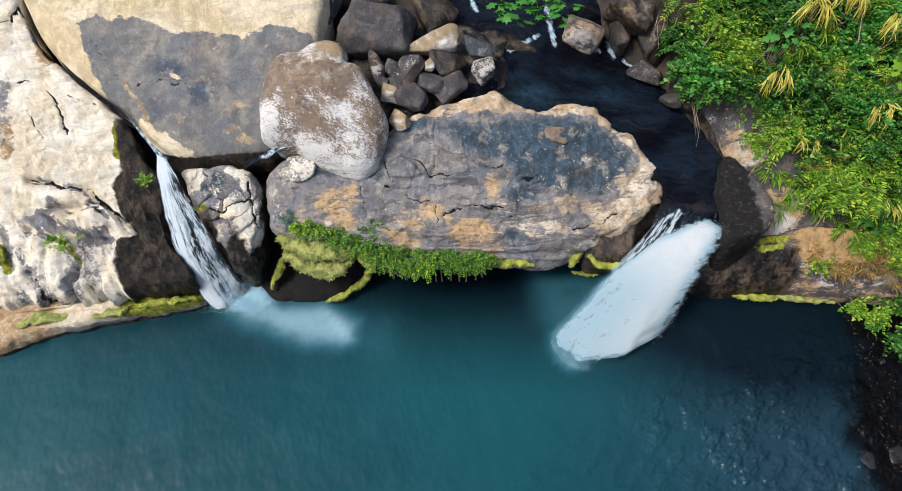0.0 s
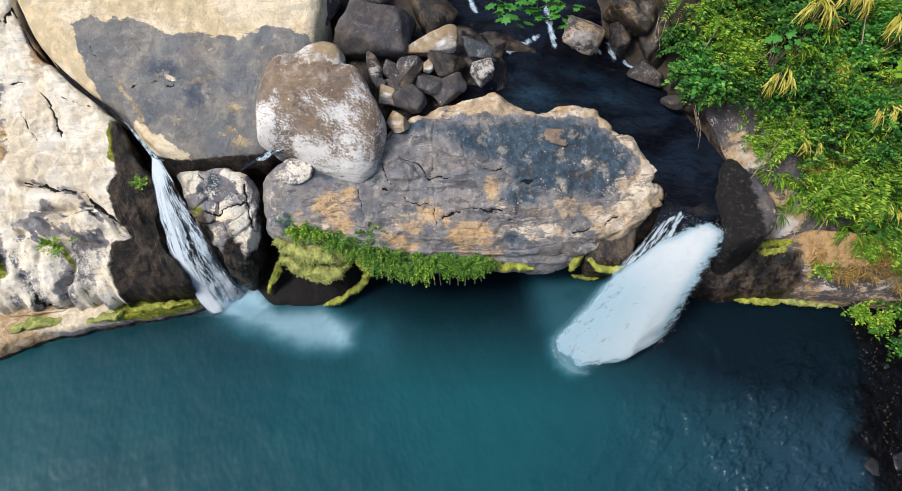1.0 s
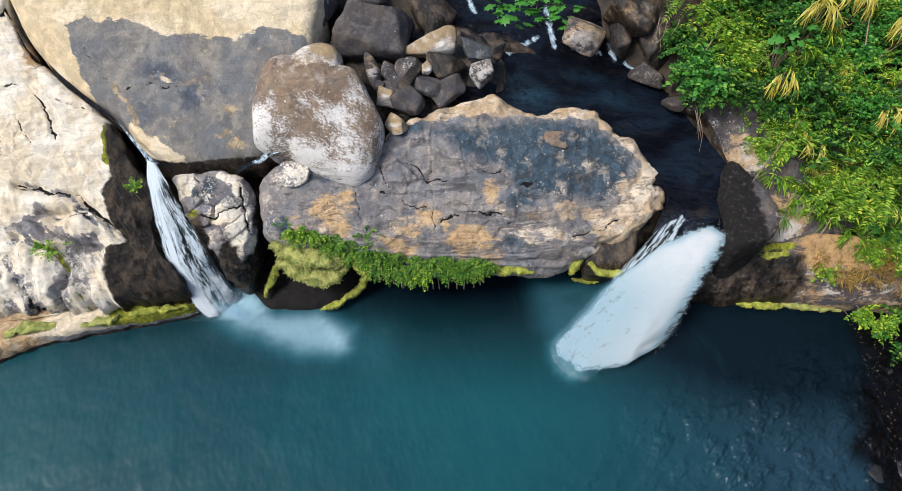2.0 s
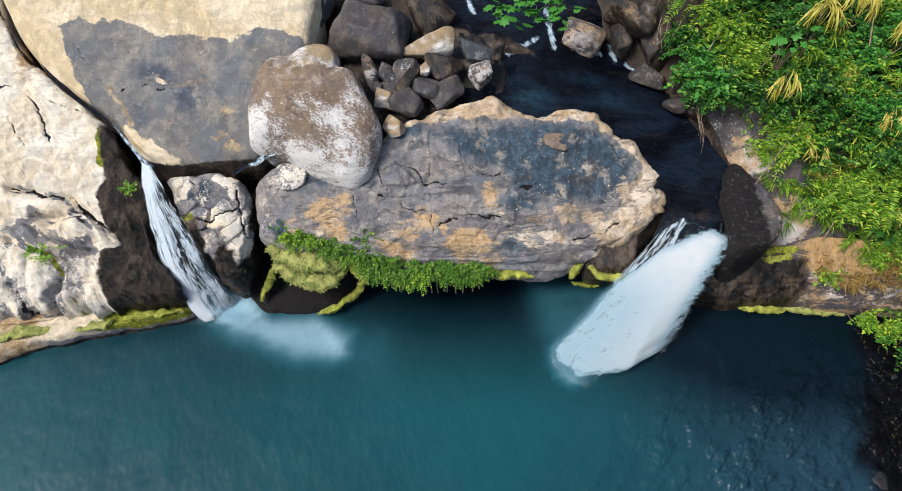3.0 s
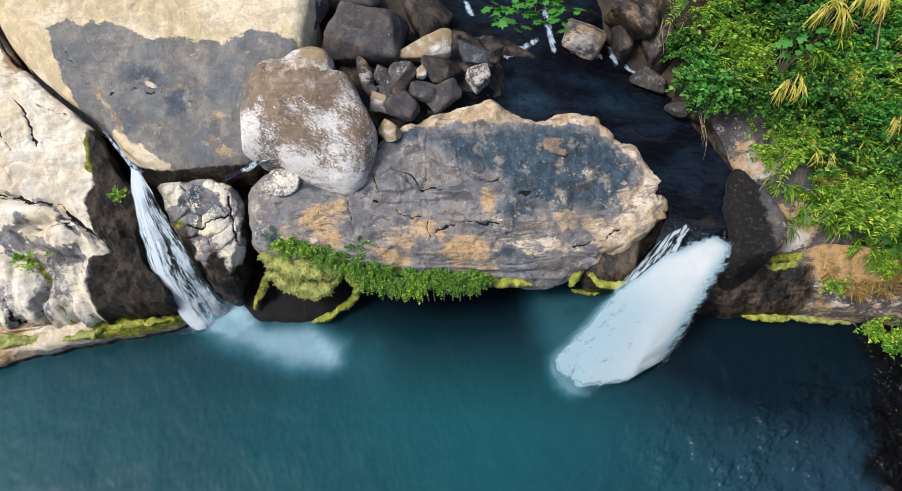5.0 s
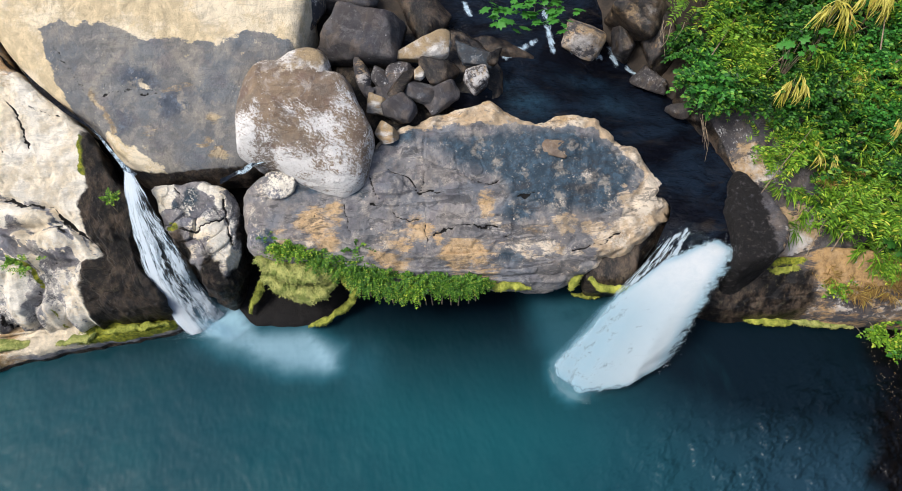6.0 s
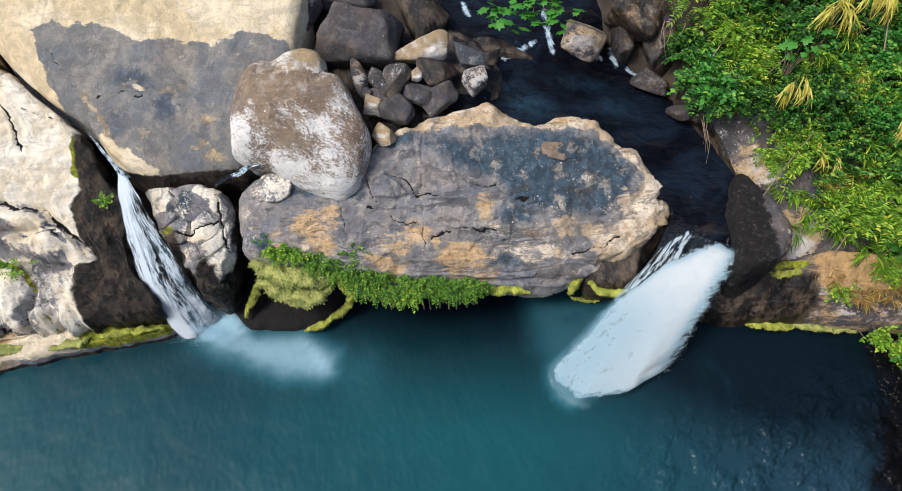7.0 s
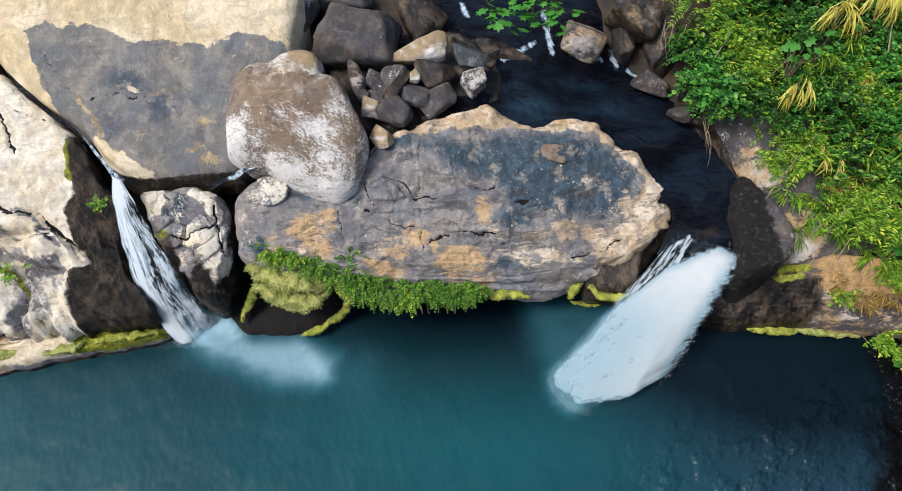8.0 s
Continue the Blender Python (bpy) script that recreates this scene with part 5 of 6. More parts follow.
FALL_VEIL = fall_material("thin_water_veil", 2.4, 2.0, 0.55, 0.45, 0.45, (0.50, 0.57, 0.64), 1.4)


def fall_sheet(name, lines, k, lift, material, body, rows=100, cols=60, stretch=1.3, rise=0.0):
    """One sheet of falling water between flow lines, the k-th of a stack; lift raises it in its middle."""
    sides = [spline(l, rows, closed=False) for l in lines]
    t = np.linspace(0, 1, cols)
    at = t * (len(sides) - 1)
    i = np.clip(at.astype(int), 0, len(sides) - 2)
    P = np.stack([sides[a] * (1 - b) + sides[a + 1] * b for a, b in zip(i, at - i)], 1)
    s, w = (g.ravel() for g in np.meshgrid(np.linspace(0, 1, rows), t, indexing="ij"))
    q = P.reshape(-1, 3)
    off = lift * np.sin(np.pi * w) * np.sin(np.pi * np.clip(s, 0.0, 1)) ** 0.5
    q = q + np.stack([0 * off, -0.3 * off, off + rise * smooth(0.0, 0.15, s)], 1) + (0.02 + 0.03 * s)[:, None] * np.stack([fbm(q * 1.8 + 11 * k + j * 5, 3) for j in range(3)], 1)
    q[:, 2] = np.maximum(q[:, 2], 0.02 + 0.004 * k)
    return mesh_of(name, q, grid_faces(rows, cols), material,
                   {"across": w * np.linalg.norm(P[rows // 2, -1] - P[rows // 2, 0]), "along": s * stretch, "layer": np.full(s.size, 3.1 * k), "body": body(s, w)})


def arc(a, b, lift=0.35, n=7):
    """A jet's path from the lip a to the landing b, level at first and steeper as it falls."""
    a, b = np.array(a), np.array(b)
    return [tuple(np.append(a[:2] + (b - a)[:2] * t, a[2] + (b - a)[2] * (lift * t + (1 - lift) * t * t))) for t in np.linspace(0, 1, n)]


def drops(name, points, sizes):
    """Flying drops: small eight-sided grains."""
    o = np.array([(1, 0, 0), (-1, 0, 0), (0, 1, 0), (0, -1, 0), (0, 0, 1), (0, 0, -1)], float)
    f = np.array([(0, 2, 4), (2, 1, 4), (1, 3, 4), (3, 0, 4), (2, 0, 5), (1, 2, 5), (3, 1, 5), (0, 3, 5)])
    V = (points[:, None] + o[None] * sizes[:, None, None]).reshape(-1, 3)
    F = (np.arange(len(points))[:, None, None] * 6 + f[None]).reshape(-1, 3)
    return mesh_of(name, V, F, DROPS)


jet = [arc((5.22, 8.85, 1.85), (2.62, 6.72, 0.03)), arc((5.62, 9.32, 2.0), (2.8, 6.22, 0.03)), arc((6.22, 9.66, 2.1), (3.3, 5.78, 0.03)), arc((6.80, 9.35, 2.1), (4.5, 5.98, 0.03)), arc((7.48, 8.98, 2.05), (6.08, 6.90, 0.03), 0.3)]
mist_lines = [arc((4.75, 8.6, 1.6), (2.5, 7.0, 0.03))] + jet
right_fall = thing("waterfall_jet", None, "dense white jet of water leaping into the pool", "waterfall")


def jet_core(s, w):
    """Thickest on the outer side, torn over the inner part of the lip, thinning downwards on the inner side."""
    start = 0.62 * smooth(0.50, 0.04, s)
    solid = smooth(0.0, 0.30 - 0.12 * smooth(0.4, 0.0, s) - 0.16 * smooth(0.5, 0.95, s), w - start) * smooth(1.07, 0.80, w)
    thin = 0.46 * smooth(0.10, 0.62, s) * (0.40 + 0.60 * smooth(1.0, 0.30, w))
    return -0.35 + 1.35 * solid * smooth(-0.02, 0.10, s) * smooth(1.01, 0.93, s) - thin


def jet_veil(s, w):
    """The bluish spray that fills the inner side."""
    return 1.0 * smooth(0.10, 0.40, w) * smooth(0.92, 0.62, w) * smooth(0.25, 0.5, s) * smooth(1.0, 0.86, s)


def jet_strands(s, w):
    """Separate strands over the dark lip."""
    return 0.74 * smooth(0.0, 0.06, w) * smooth(0.0, 0.06, s) * smooth(0.95, 0.7, w) * smooth(0.9, 0.5, s) - 0.2


for k in range(2):
    part("water_sheet", fall_sheet("water_sheet", jet, k, 0.03 + 0.03 * k, JET_CORE, jet_core, stretch=4.2, rise=0.10 + 0.10 * k), right_fall)
part("water_sheet", fall_sheet("water_sheet", [l[:5] for l in jet[:4]], 3, 0.02, JET_STRANDS, jet_strands, stretch=1.2), right_fall)
part("mist_sheet", fall_sheet("mist_sheet", mist_lines, 5, 0.02, JET_VEIL, jet_veil, stretch=1.8), right_fall, "pale drifting mist")
rng = np.random.default_rng(3)


def along_line(points, count, spread, sizes):
    line = spline(points, 300, closed=False)
    p = line[rng.integers(0, 300, count)] + rng.normal(0, 1, (count, 3)) * spread
    p[:, 2] = np.maximum(p[:, 2], 0.01)
    return p, rng.uniform(*sizes, count)


edge_line = [tuple(0.66 * np.array(a) + 0.34 * np.array(b) + (0, 0, 0.10)) for a, b in zip(jet[-1], jet[-2])]
sprays = [along_line(edge_line, 500, (0.07, 0.07, 0.06), (0.003, 0.009)), along_line([tuple(np.array(p) - (0.22, 0.02, -0.12)) for p in edge_line], 500, (0.10, 0.09, 0.07), (0.003, 0.010)),
          along_line([tuple(0.75 * np.array(jet[k][0]) + 0.25 * np.array(jet[k][1])) for k in range(5)], 300, (0.06, 0.06, 0.04), (0.002, 0.006)),
          along_line([(2.75, 6.62, 0.04), (2.92, 6.26, 0.04), (3.28, 5.9, 0.04), (3.65, 5.84, 0.04)], 350, (0.05, 0.05, 0.03), (0.002, 0.007)),
          along_line([(3.6, 6.02, 0.05), (4.3, 6.22, 0.05), (5.1, 6.62, 0.05), (5.65, 6.95, 0.05)], 220, (0.06, 0.06, 0.05), (0.002, 0.007))]
tagged(part("spray", drops("spray", np.concatenate([p for p, _ in sprays]), np.concatenate([r for _, r in sprays])), right_fall, "flying white drops"), kind="stuff")

chute = [[(-7.62, 10.35, 3.38), (-7.62, 9.75, 2.95), (-7.52, 9.0, 2.18), (-7.27, 8.25, 1.3), (-6.95, 7.8, 0.6), (-6.65, 7.55, 0.02)],
         [(-7.45, 10.25, 3.42), (-7.30, 9.65, 3.0), (-7.08, 8.95, 2.25), (-6.85, 8.3, 1.4), (-6.55, 7.95, 0.6), (-6.35, 7.65, 0.02)],
         [(-7.28, 10.15, 3.40), (-6.95, 9.72, 3.0), (-6.40, 9.05, 2.15), (-6.12, 8.6, 1.3), (-5.92, 8.35, 0.6), (-5.72, 8.25, 0.05)]]
left_fall = thing("waterfall_chute", None, "white strands of water sliding down a wet black rock face", "waterfall")


def chute_water(s, w):
    """A broad main band, a thin strand beside it and a fan of threads at the foot."""
    main = np.exp(-((w - 0.38 + 0.04 * s) / (0.40 - 0.16 * s)) ** 2)
    strand = np.exp(-((w - 0.82) / 0.10) ** 2) * smooth(0.18, 0.35, s)
    return 0.0 + 0.74 * main + 0.42 * strand + 0.26 * smooth(0.55, 0.9, s) + 0.4 * smooth(0.2, 0.05, s) - 0.5 * (smooth(0.14, 0.0, w) + smooth(0.93, 1.0, w))


for k in range(2):
    part("water_sheet", fall_sheet("water_sheet", chute, k, 0.04 + 0.05 * k, FALL_THIN, chute_water, stretch=1.5), left_fall)
part("water_veil", fall_sheet("water_veil", chute, 4, 0.02, FALL_VEIL, chute_water, stretch=1.5), left_fall, "thin see-through water film")
haze = [arc((-6.9, 8.0, 0.5), (-6.3, 7.25, 0.03)), arc((-6.3, 8.1, 0.4), (-5.2, 7.15, 0.03)), arc((-5.75, 8.3, 0.35), (-4.4, 7.3, 0.03))]
for k in range(2):
    part("mist_sheet", fall_sheet("mist_sheet", haze, 9 + k, 0.12 + 0.1 * k, FALL_MIST, lambda s, w: 0.60 * smooth(0.0, 0.4, w) * smooth(1.0, 0.4, w) * smooth(0.0, 0.45, s) * smooth(1.0, 0.5, s)), left_fall, "pale drifting mist")
foot = np.array([(-6.45, 7.75, 0.1)]) + rng.normal(0, 1, (900, 3)) * (0.28, 0.16, 0.09)
foot[:, 2] = np.abs(foot[:, 2])
tagged(part("spray", drops("spray", foot, rng.uniform(0.003, 0.009, 900)), left_fall, "flying white drops"), kind="stuff")

# ======== plants ========
LEAF = np.array([(0, 0, 0), (0.30, 0.35, 0.06), (0.24, 0.72, 0.03), (0, 1, -0.10), (-0.24, 0.72, 0.03), (-0.30, 0.35, 0.06), (0, 0.5, -0.02)])
BLADE = np.array([(0, 0, 0), (0.036, 0.3, 0.07), (0.032, 0.65, 0.0), (0, 1, -0.28), (-0.032, 0.65, 0.0), (-0.036, 0.3, 0.07), (0, 0.5, 0.04)])
LEAF_FACES = np.array([(0, 1, 6), (1, 2, 6), (2, 3, 6), (3, 4, 6), (4, 5, 6), (5, 0, 6)])


def scatter_leaves(rng, at, way, size, shape=LEAF, loose=0.25, up=(0, -0.25, 1.0)):
    """Leaves at the points, growing along way, each turned a little on its own."""
    n = len(at)
    y = way + rng.normal(0, loose, (n, 3))
    y /= np.linalg.norm(y, axis=1)[:, None]
    x = np.cross(y, np.array(up) + rng.normal(0, 0.40, (n, 3)))
    x /= np.linalg.norm(x, axis=1)[:, None] + 1e-9
    B = np.stack([x, y, np.cross(x, y)], 1) * size[:, None, None]
    V = (at[:, None, :] + np.einsum("kj,njc->nkc", shape, B)).reshape(-1, 3)
    return V, (np.arange(n)[:, None, None] * len(shape) + LEAF_FACES[None]).reshape(-1, 3)


def tube(line, r0, r1, sides=5):
    line = spline(line, 4 * len(line), closed=False)
    way = np.gradient(line, axis=0)
    way /= np.linalg.norm(way, axis=1)[:, None] + 1e-9
    x = np.cross(way, (0.3, 0.2, 1.0))
    x /= np.linalg.norm(x, axis=1)[:, None] + 1e-9
    y = np.cross(way, x)
    a = np.linspace(0, 2 * np.pi, sides, endpoint=False)
    r = np.linspace(r0, r1, len(line))
    V = line[:, None] + r[:, None, None] * (np.cos(a)[None, :, None] * x[:, None] + np.sin(a)[None, :, None] * y[:, None])
    return V.reshape(-1, 3), grid_faces(len(line), sides, True)


SHRUB = "shrubs on the bank"


def stems_to(root, rng, rad, count, thick=0.022):
    for k in range(count):
        d = rng.normal(0, 1, 3)
        d[2] = abs(d[2]) + 0.5
        d = d / np.linalg.norm(d) * rad
        V, F = tube([(0.05 * d[0], 0.05 * d[1], -1.0), tuple(d * 0.35 - (0, 0, 0.3)), tuple(d * 0.75), tuple(d * 1.02)], thick, 0.005, 5)
        part("stem", mesh_of("stem", V, F, BARK), root, "thin brown stem")


def shrub(name, label, at, radius, material, seed, sprays=70, leaf=0.13, pairs=6, droop=0.25, shape=LEAF, group=SHRUB, category="shrub", stems=3):
    """Stems from one foot that end in sprays, each with paired leaves."""
    rng = np.random.default_rng(seed)
    root = thing(name, None, label, category, group)
    root.location = at
    rad = np.array(radius)
    pos, way, size = [], [], []
    s = np.linspace(0, 1, pairs)
    lobes = rng.normal(0, 1, (6, 3))
    lobes[:, 2] = np.abs(lobes[:, 2]) * 0.9 + 0.1
    lobes = lobes / np.linalg.norm(lobes, axis=1)[:, None] * rng.uniform(0.6, 1.05, (6, 1))
    for k in range(sprays):
        d = lobes[k % 6] + rng.normal(0, 0.26, 3)
        tip = d * rad
        d = d / (np.linalg.norm(d) + 1e-6)
        axis = d * (1, 1, 0.4) + (0, -0.15, 0) + rng.normal(0, 0.35, 3)
        axis /= np.linalg.norm(axis)
        length = leaf * pairs * 0.5
        spine = tip + axis * (s[:, None] * length) - np.array((0, 0, 1)) * (droop * length * s[:, None] ** 2)
        side = np.cross(axis, (0, 0, 1.0))
        side /= np.linalg.norm(side) + 1e-9
        k_size = rng.uniform(0.75, 1.25)
        for sign in (-1, 1):
            pos.append(spine)
            way.append(np.tile(axis * 0.55 + sign * side, (pairs, 1)))
            size.append(k_size * leaf * rng.uniform(0.85, 1.15, pairs) * (1 - 0.35 * s))
        pos.append(spine[-1:])
        way.append(axis[None])
        size.append(np.array([leaf * k_size]))
    V, F = scatter_leaves(rng, np.concatenate(pos), np.concatenate(way), np.concatenate(size), shape, 0.16)
    part("foliage", mesh_of("foliage", V, F, material, shade=False), root)
    stems_to(root, rng, rad, stems)
    return root


def blade_plant(name, label, at, radius, material, seed, tufts=20, blades=9, length=0.45, group="grassy plants on the bank", fall=0.7, category="grass", lean=(0, -0.4, 0.2), stems=2, spread=0.42):
    """Tufts of long drooping blades on thin canes."""
    rng = np.random.default_rng(seed)
    root = thing(name, None, label, category, group)
    root.location = at
    pos, way, size = [], [], []
    for k in range(tufts):
        d = rng.normal(0, 1, 3)
        d[2] = abs(d[2]) * 0.8
        node = d / np.linalg.norm(d) * np.array(radius) * rng.uniform(0.3, 1.0)
        axis = np.array(lean) + rng.normal(0, 0.35, 3) + d * (0.25, 0.25, 0.0)
        n = rng.integers(blades - 3, blades + 3)
        a = axis / (np.linalg.norm(axis) + 1e-9) + rng.normal(0, spread, (n, 3)) - (0, 0, fall * 0.4)
        pos.append(node + rng.normal(0, 0.03, (n, 3)))
        way.append(a)
        size.append(length * rng.uniform(0.6, 1.15, n))
    V, F = scatter_leaves(rng, np.concatenate(pos), np.concatenate(way), np.concatenate(size), BLADE, 0.1)
    part("foliage", mesh_of("foliage", V, F, material, shade=False), root)["label"] = "long narrow leaf blades"
    stems_to(root, rng, np.array(radius), stems, 0.014)
    return root


LOBED = np.array([(0, 0), (0.30, -0.16), (0.50, 0.12), (0.36, 0.30), (0.62, 0.62), (0.30, 0.62), (0.20, 0.98), (0, 0.78), (-0.20, 0.98), (-0.30, 0.62), (-0.62, 0.62), (-0.36, 0.30), (-0.50, 0.12), (-0.30, -0.16)])


def lobed_plant(name, label, at, leaves, size, material, seed, spread=0.5, category="shrub", group=SHRUB):
    """A plant of a few large lobed leaves, each on its own stalk."""
    rng = np.random.default_rng(seed)
    root = thing(name, None, label, category, group)
    root.location = at
    me = None
    ring = np.column_stack([LOBED, -0.10 * (LOBED ** 2).sum(1)])
    V = np.vstack([ring, [(0, 0.42, 0.05)]])
    F = [(k, (k + 1) % len(ring), len(ring)) for k in range(len(ring))]
    me = mesh_of("leaf", V, F, material, shade=True)
    for k in range(leaves):
        p = Vector((rng.normal(0, spread), rng.normal(0, spread), rng.uniform(-0.1, 0.25)))
        leaf = part("leaf", me, root)
        leaf.matrix_basis = pose(*p, rng.uniform(-15, 50), rng.uniform(-40, 40), rng.uniform(0, 360)) @ Matrix.Scale(size * rng.uniform(0.7, 1.2), 4)
        sv, sf = tube([(0, 0, -1.0), tuple(p * 0.5 + Vector((0, 0, -0.35))), tuple(p)], 0.015, 0.006, 4)
        part("stalk", mesh_of("stalk", sv, sf, BARK), root)
    return root


def canopy(x, y):
    return 1.74 + 0.72 * (y - 8.77) + 0.25 * (x - 10.73)


# leafy shrubs over the eastern bank
shrub_rng = np.random.default_rng(5)
kinds = [("dense mid-green shrub of small round leaves", LEAF_GREEN, 0.13, 6), ("vivid green shrub of broad leaves", LEAF_VIVID, 0.145, 6), ("lime-green shrub with feathery leaves", LEAF_LIME, 0.12, 8), ("dense mid-green shrub of small round leaves", LEAF_GREEN, 0.15, 7)]
WEST_Y, WEST_X = [8.4, 9.0, 9.6, 10.2, 10.8, 11.4, 12.0, 12.6, 13.4, 14.2, 15.0, 17.0], [11.8, 11.2, 10.4, 9.3, 9.05, 8.75, 8.15, 7.0, 6.6, 6.5, 6.6, 6.8]
count = 0
for y in np.arange(8.7, 16.6, 0.62):
    x = float(np.interp(y, WEST_Y, WEST_X)) + 0.35
    while x < 14.2:
        jx, jy = x + shrub_rng.normal(0, 0.12), y + shrub_rng.normal(0, 0.18)
        low = 1 - float(smooth(9.5, 11.5, jy))
        r = shrub_rng.uniform()
        kind = kinds[2] if r < 0.30 + 0.42 * low else kinds[1] if (r > 0.72 and jy > 11.5) else kinds[0] if r < 0.6 else kinds[3]
        big = shrub_rng.uniform(0.48, 0.72)
        shrub("leafy_shrub", kind[0] + " on the steep bank", (jx, jy, canopy(jx, jy) - 0.5 + shrub_rng.normal(0, 0.24)), (big, big * 0.95, big * 0.8), kind[1], 100 + count, sprays=int(150 * big), leaf=0.92 * kind[2] * shrub_rng.uniform(0.8, 1.2), pairs=kind[3], shape=LEAF * (0.62, 1.3, 1.0) if kind is kinds[2] else LEAF)
        count += 1
        x += 0.72

# yellow bamboo-like sprays, grassy clumps and dry grass among them
for k, (x, y, z, n, ln) in enumerate([(8.72, 12.3, 4.35, 5, 0.75), (9.45, 13.5, 5.6, 7, 0.7), (10.35, 13.6, 5.85, 7, 0.75), (9.95, 13.8, 5.9, 4, 0.6), (11.1, 11.3, 4.2, 6, 0.7), (11.4, 13.0, 5.6, 6, 0.7), (9.4, 11.0, 3.4, 5, 0.5), (11.3, 9.3, 2.6, 5, 0.5)]):
    blade_plant("bamboo_spray", "drooping yellow bamboo leaves above the shrubs", (x, y, z), (0.30, 0.26, 0.2), LEAF_YELLOW, 300 + k, tufts=n, blades=8, length=0.85 * ln, group="bamboo sprays", fall=0.6, category="bamboo", lean=(-0.25, -1.0, -0.35), spread=0.17)
for k, (x, y, n) in enumerate([(8.75, 9.95, 16), (9.3, 10.3, 16), (9.2, 9.75, 14), (8.8, 10.7, 10), (9.9, 9.7, 14), (10.4, 10.0, 14), (9.7, 10.9, 12), (10.6, 9.2, 14), (10.3, 11.4, 10), (11.0, 10.3, 12), (11.6, 9.6, 12), (11.0, 8.8, 12), (9.0, 11.4, 10), (11.3, 12.0, 8)]):
    blade_plant("grass_clump", "yellow-green grassy clump on the bank", (x, y, canopy(x, y) - 0.25), (0.45, 0.4, 0.3), LEAF_LIME, 340 + k, tufts=n, blades=9, length=0.42)
spray_rng = np.random.default_rng(61)
for k in range(16):
    y = spray_rng.uniform(10.2, 13.6)
    x = float(np.interp(y, WEST_Y, WEST_X)) + spray_rng.uniform(0.9, 3.4)
    blade_plant("bamboo_spray", "yellow-green bamboo leaves among the shrubs", (x, y, canopy(x, y) + 0.05), (0.35, 0.3, 0.15), LEAF_LIME if k % 3 else LEAF_YELLOW, 700 + k, tufts=5, blades=8, length=0.42, group="bamboo sprays", fall=0.5, category="bamboo", lean=(-0.4, -0.9, -0.1), spread=0.30, stems=1)
for k, (x, y, dz, n) in enumerate([(10.0, 8.7, 0.0, 12), (10.4, 8.35, -0.05, 10), (9.6, 8.9, 0.0, 8), (11.1, 8.3, -0.1, 12), (11.9, 7.9, 0.1, 12), (11.6, 8.5, 0.0, 10), (9.9, 10.7, 0.05, 8), (10.5, 10.6, 0.05, 8), (12.2, 8.4, 0.1, 10)]):
    blade_plant("dry_grass", "straw-brown dry grass hanging over the ledge", (x, y, max(canopy(x, y), 0.3) - 0.25 + dz), (0.4, 0.3, 0.2), LEAF_DRY, 380 + k, tufts=n, blades=14, length=0.30, group="dry grass on the bank")
for k, (x, y, z, n, size) in enumerate([(8.65, 12.95, 4.75, 6, 0.42), (11.25, 11.75, 4.75, 4, 0.55), (10.9, 9.0, 2.05, 4, 0.40), (12.1, 9.2, 2.4, 4, 0.45), (9.3, 13.2, 5.1, 5, 0.4), (11.9, 12.6, 5.3, 4, 0.45)]):
    lobed_plant("lobed_shrub", "plant with large bright lobed leaves", (x, y, z), n + 4, 0.52 * size, LEAF_LIME if k in (1, 3) else LEAF_GREEN if k in (2, 5) else LEAF_VIVID, 420 + k, 0.3)
shrub("shore_plant", "lime-green plant leaning over dark water", (11.65, 7.5, 0.1), (0.42, 0.32, 0.28), LEAF_LIME, 450, sprays=60, leaf=0.10, pairs=5, group="")
shrub("shore_shrub", "dark green shrub at the water's edge", (12.2, 7.0, 0.2), (0.6, 0.5, 0.4), LEAF_GREEN, 451, sprays=60, leaf=0.14, pairs=5, group="")

# the branch that hangs over the head of the stream
branch = thing("overhanging_branch", None, "bright green leafy branch hanging over the stream", "branch")
V, F = tube([(3.6, 19.5, 5.2), (3.2, 17.8, 7.2), (2.7, 15.6, 7.0), (2.35, 14.0, 6.2), (2.2, 13.3, 5.6)], 0.07, 0.012, 7)
part("limb", mesh_of("limb", V, F, BARK), branch)
brng = np.random.default_rng(77)
ring = np.column_stack([LOBED, -0.10 * (LOBED ** 2).sum(1)])
lobed_leaf = mesh_of("leaf", np.vstack([ring, [(0, 0.42, 0.05)]]), [(k, (k + 1) % len(ring), len(ring)) for k in range(len(ring))], LEAF_VIVID)
for k in range(90):
    x, y = brng.uniform(1.1, 3.2), 13.12 + brng.uniform(-0.12, 1.0)
    leaf = part("leaf", lobed_leaf, branch)
    leaf.matrix_basis = pose(x, y, 5.6 + 0.55 * (y - 13.3) + brng.uniform(-0.15, 0.15), brng.uniform(-5, 50), brng.uniform(-30, 30), brng.uniform(110, 250)) @ Matrix.Scale(brng.uniform(0.17, 0.30), 4)

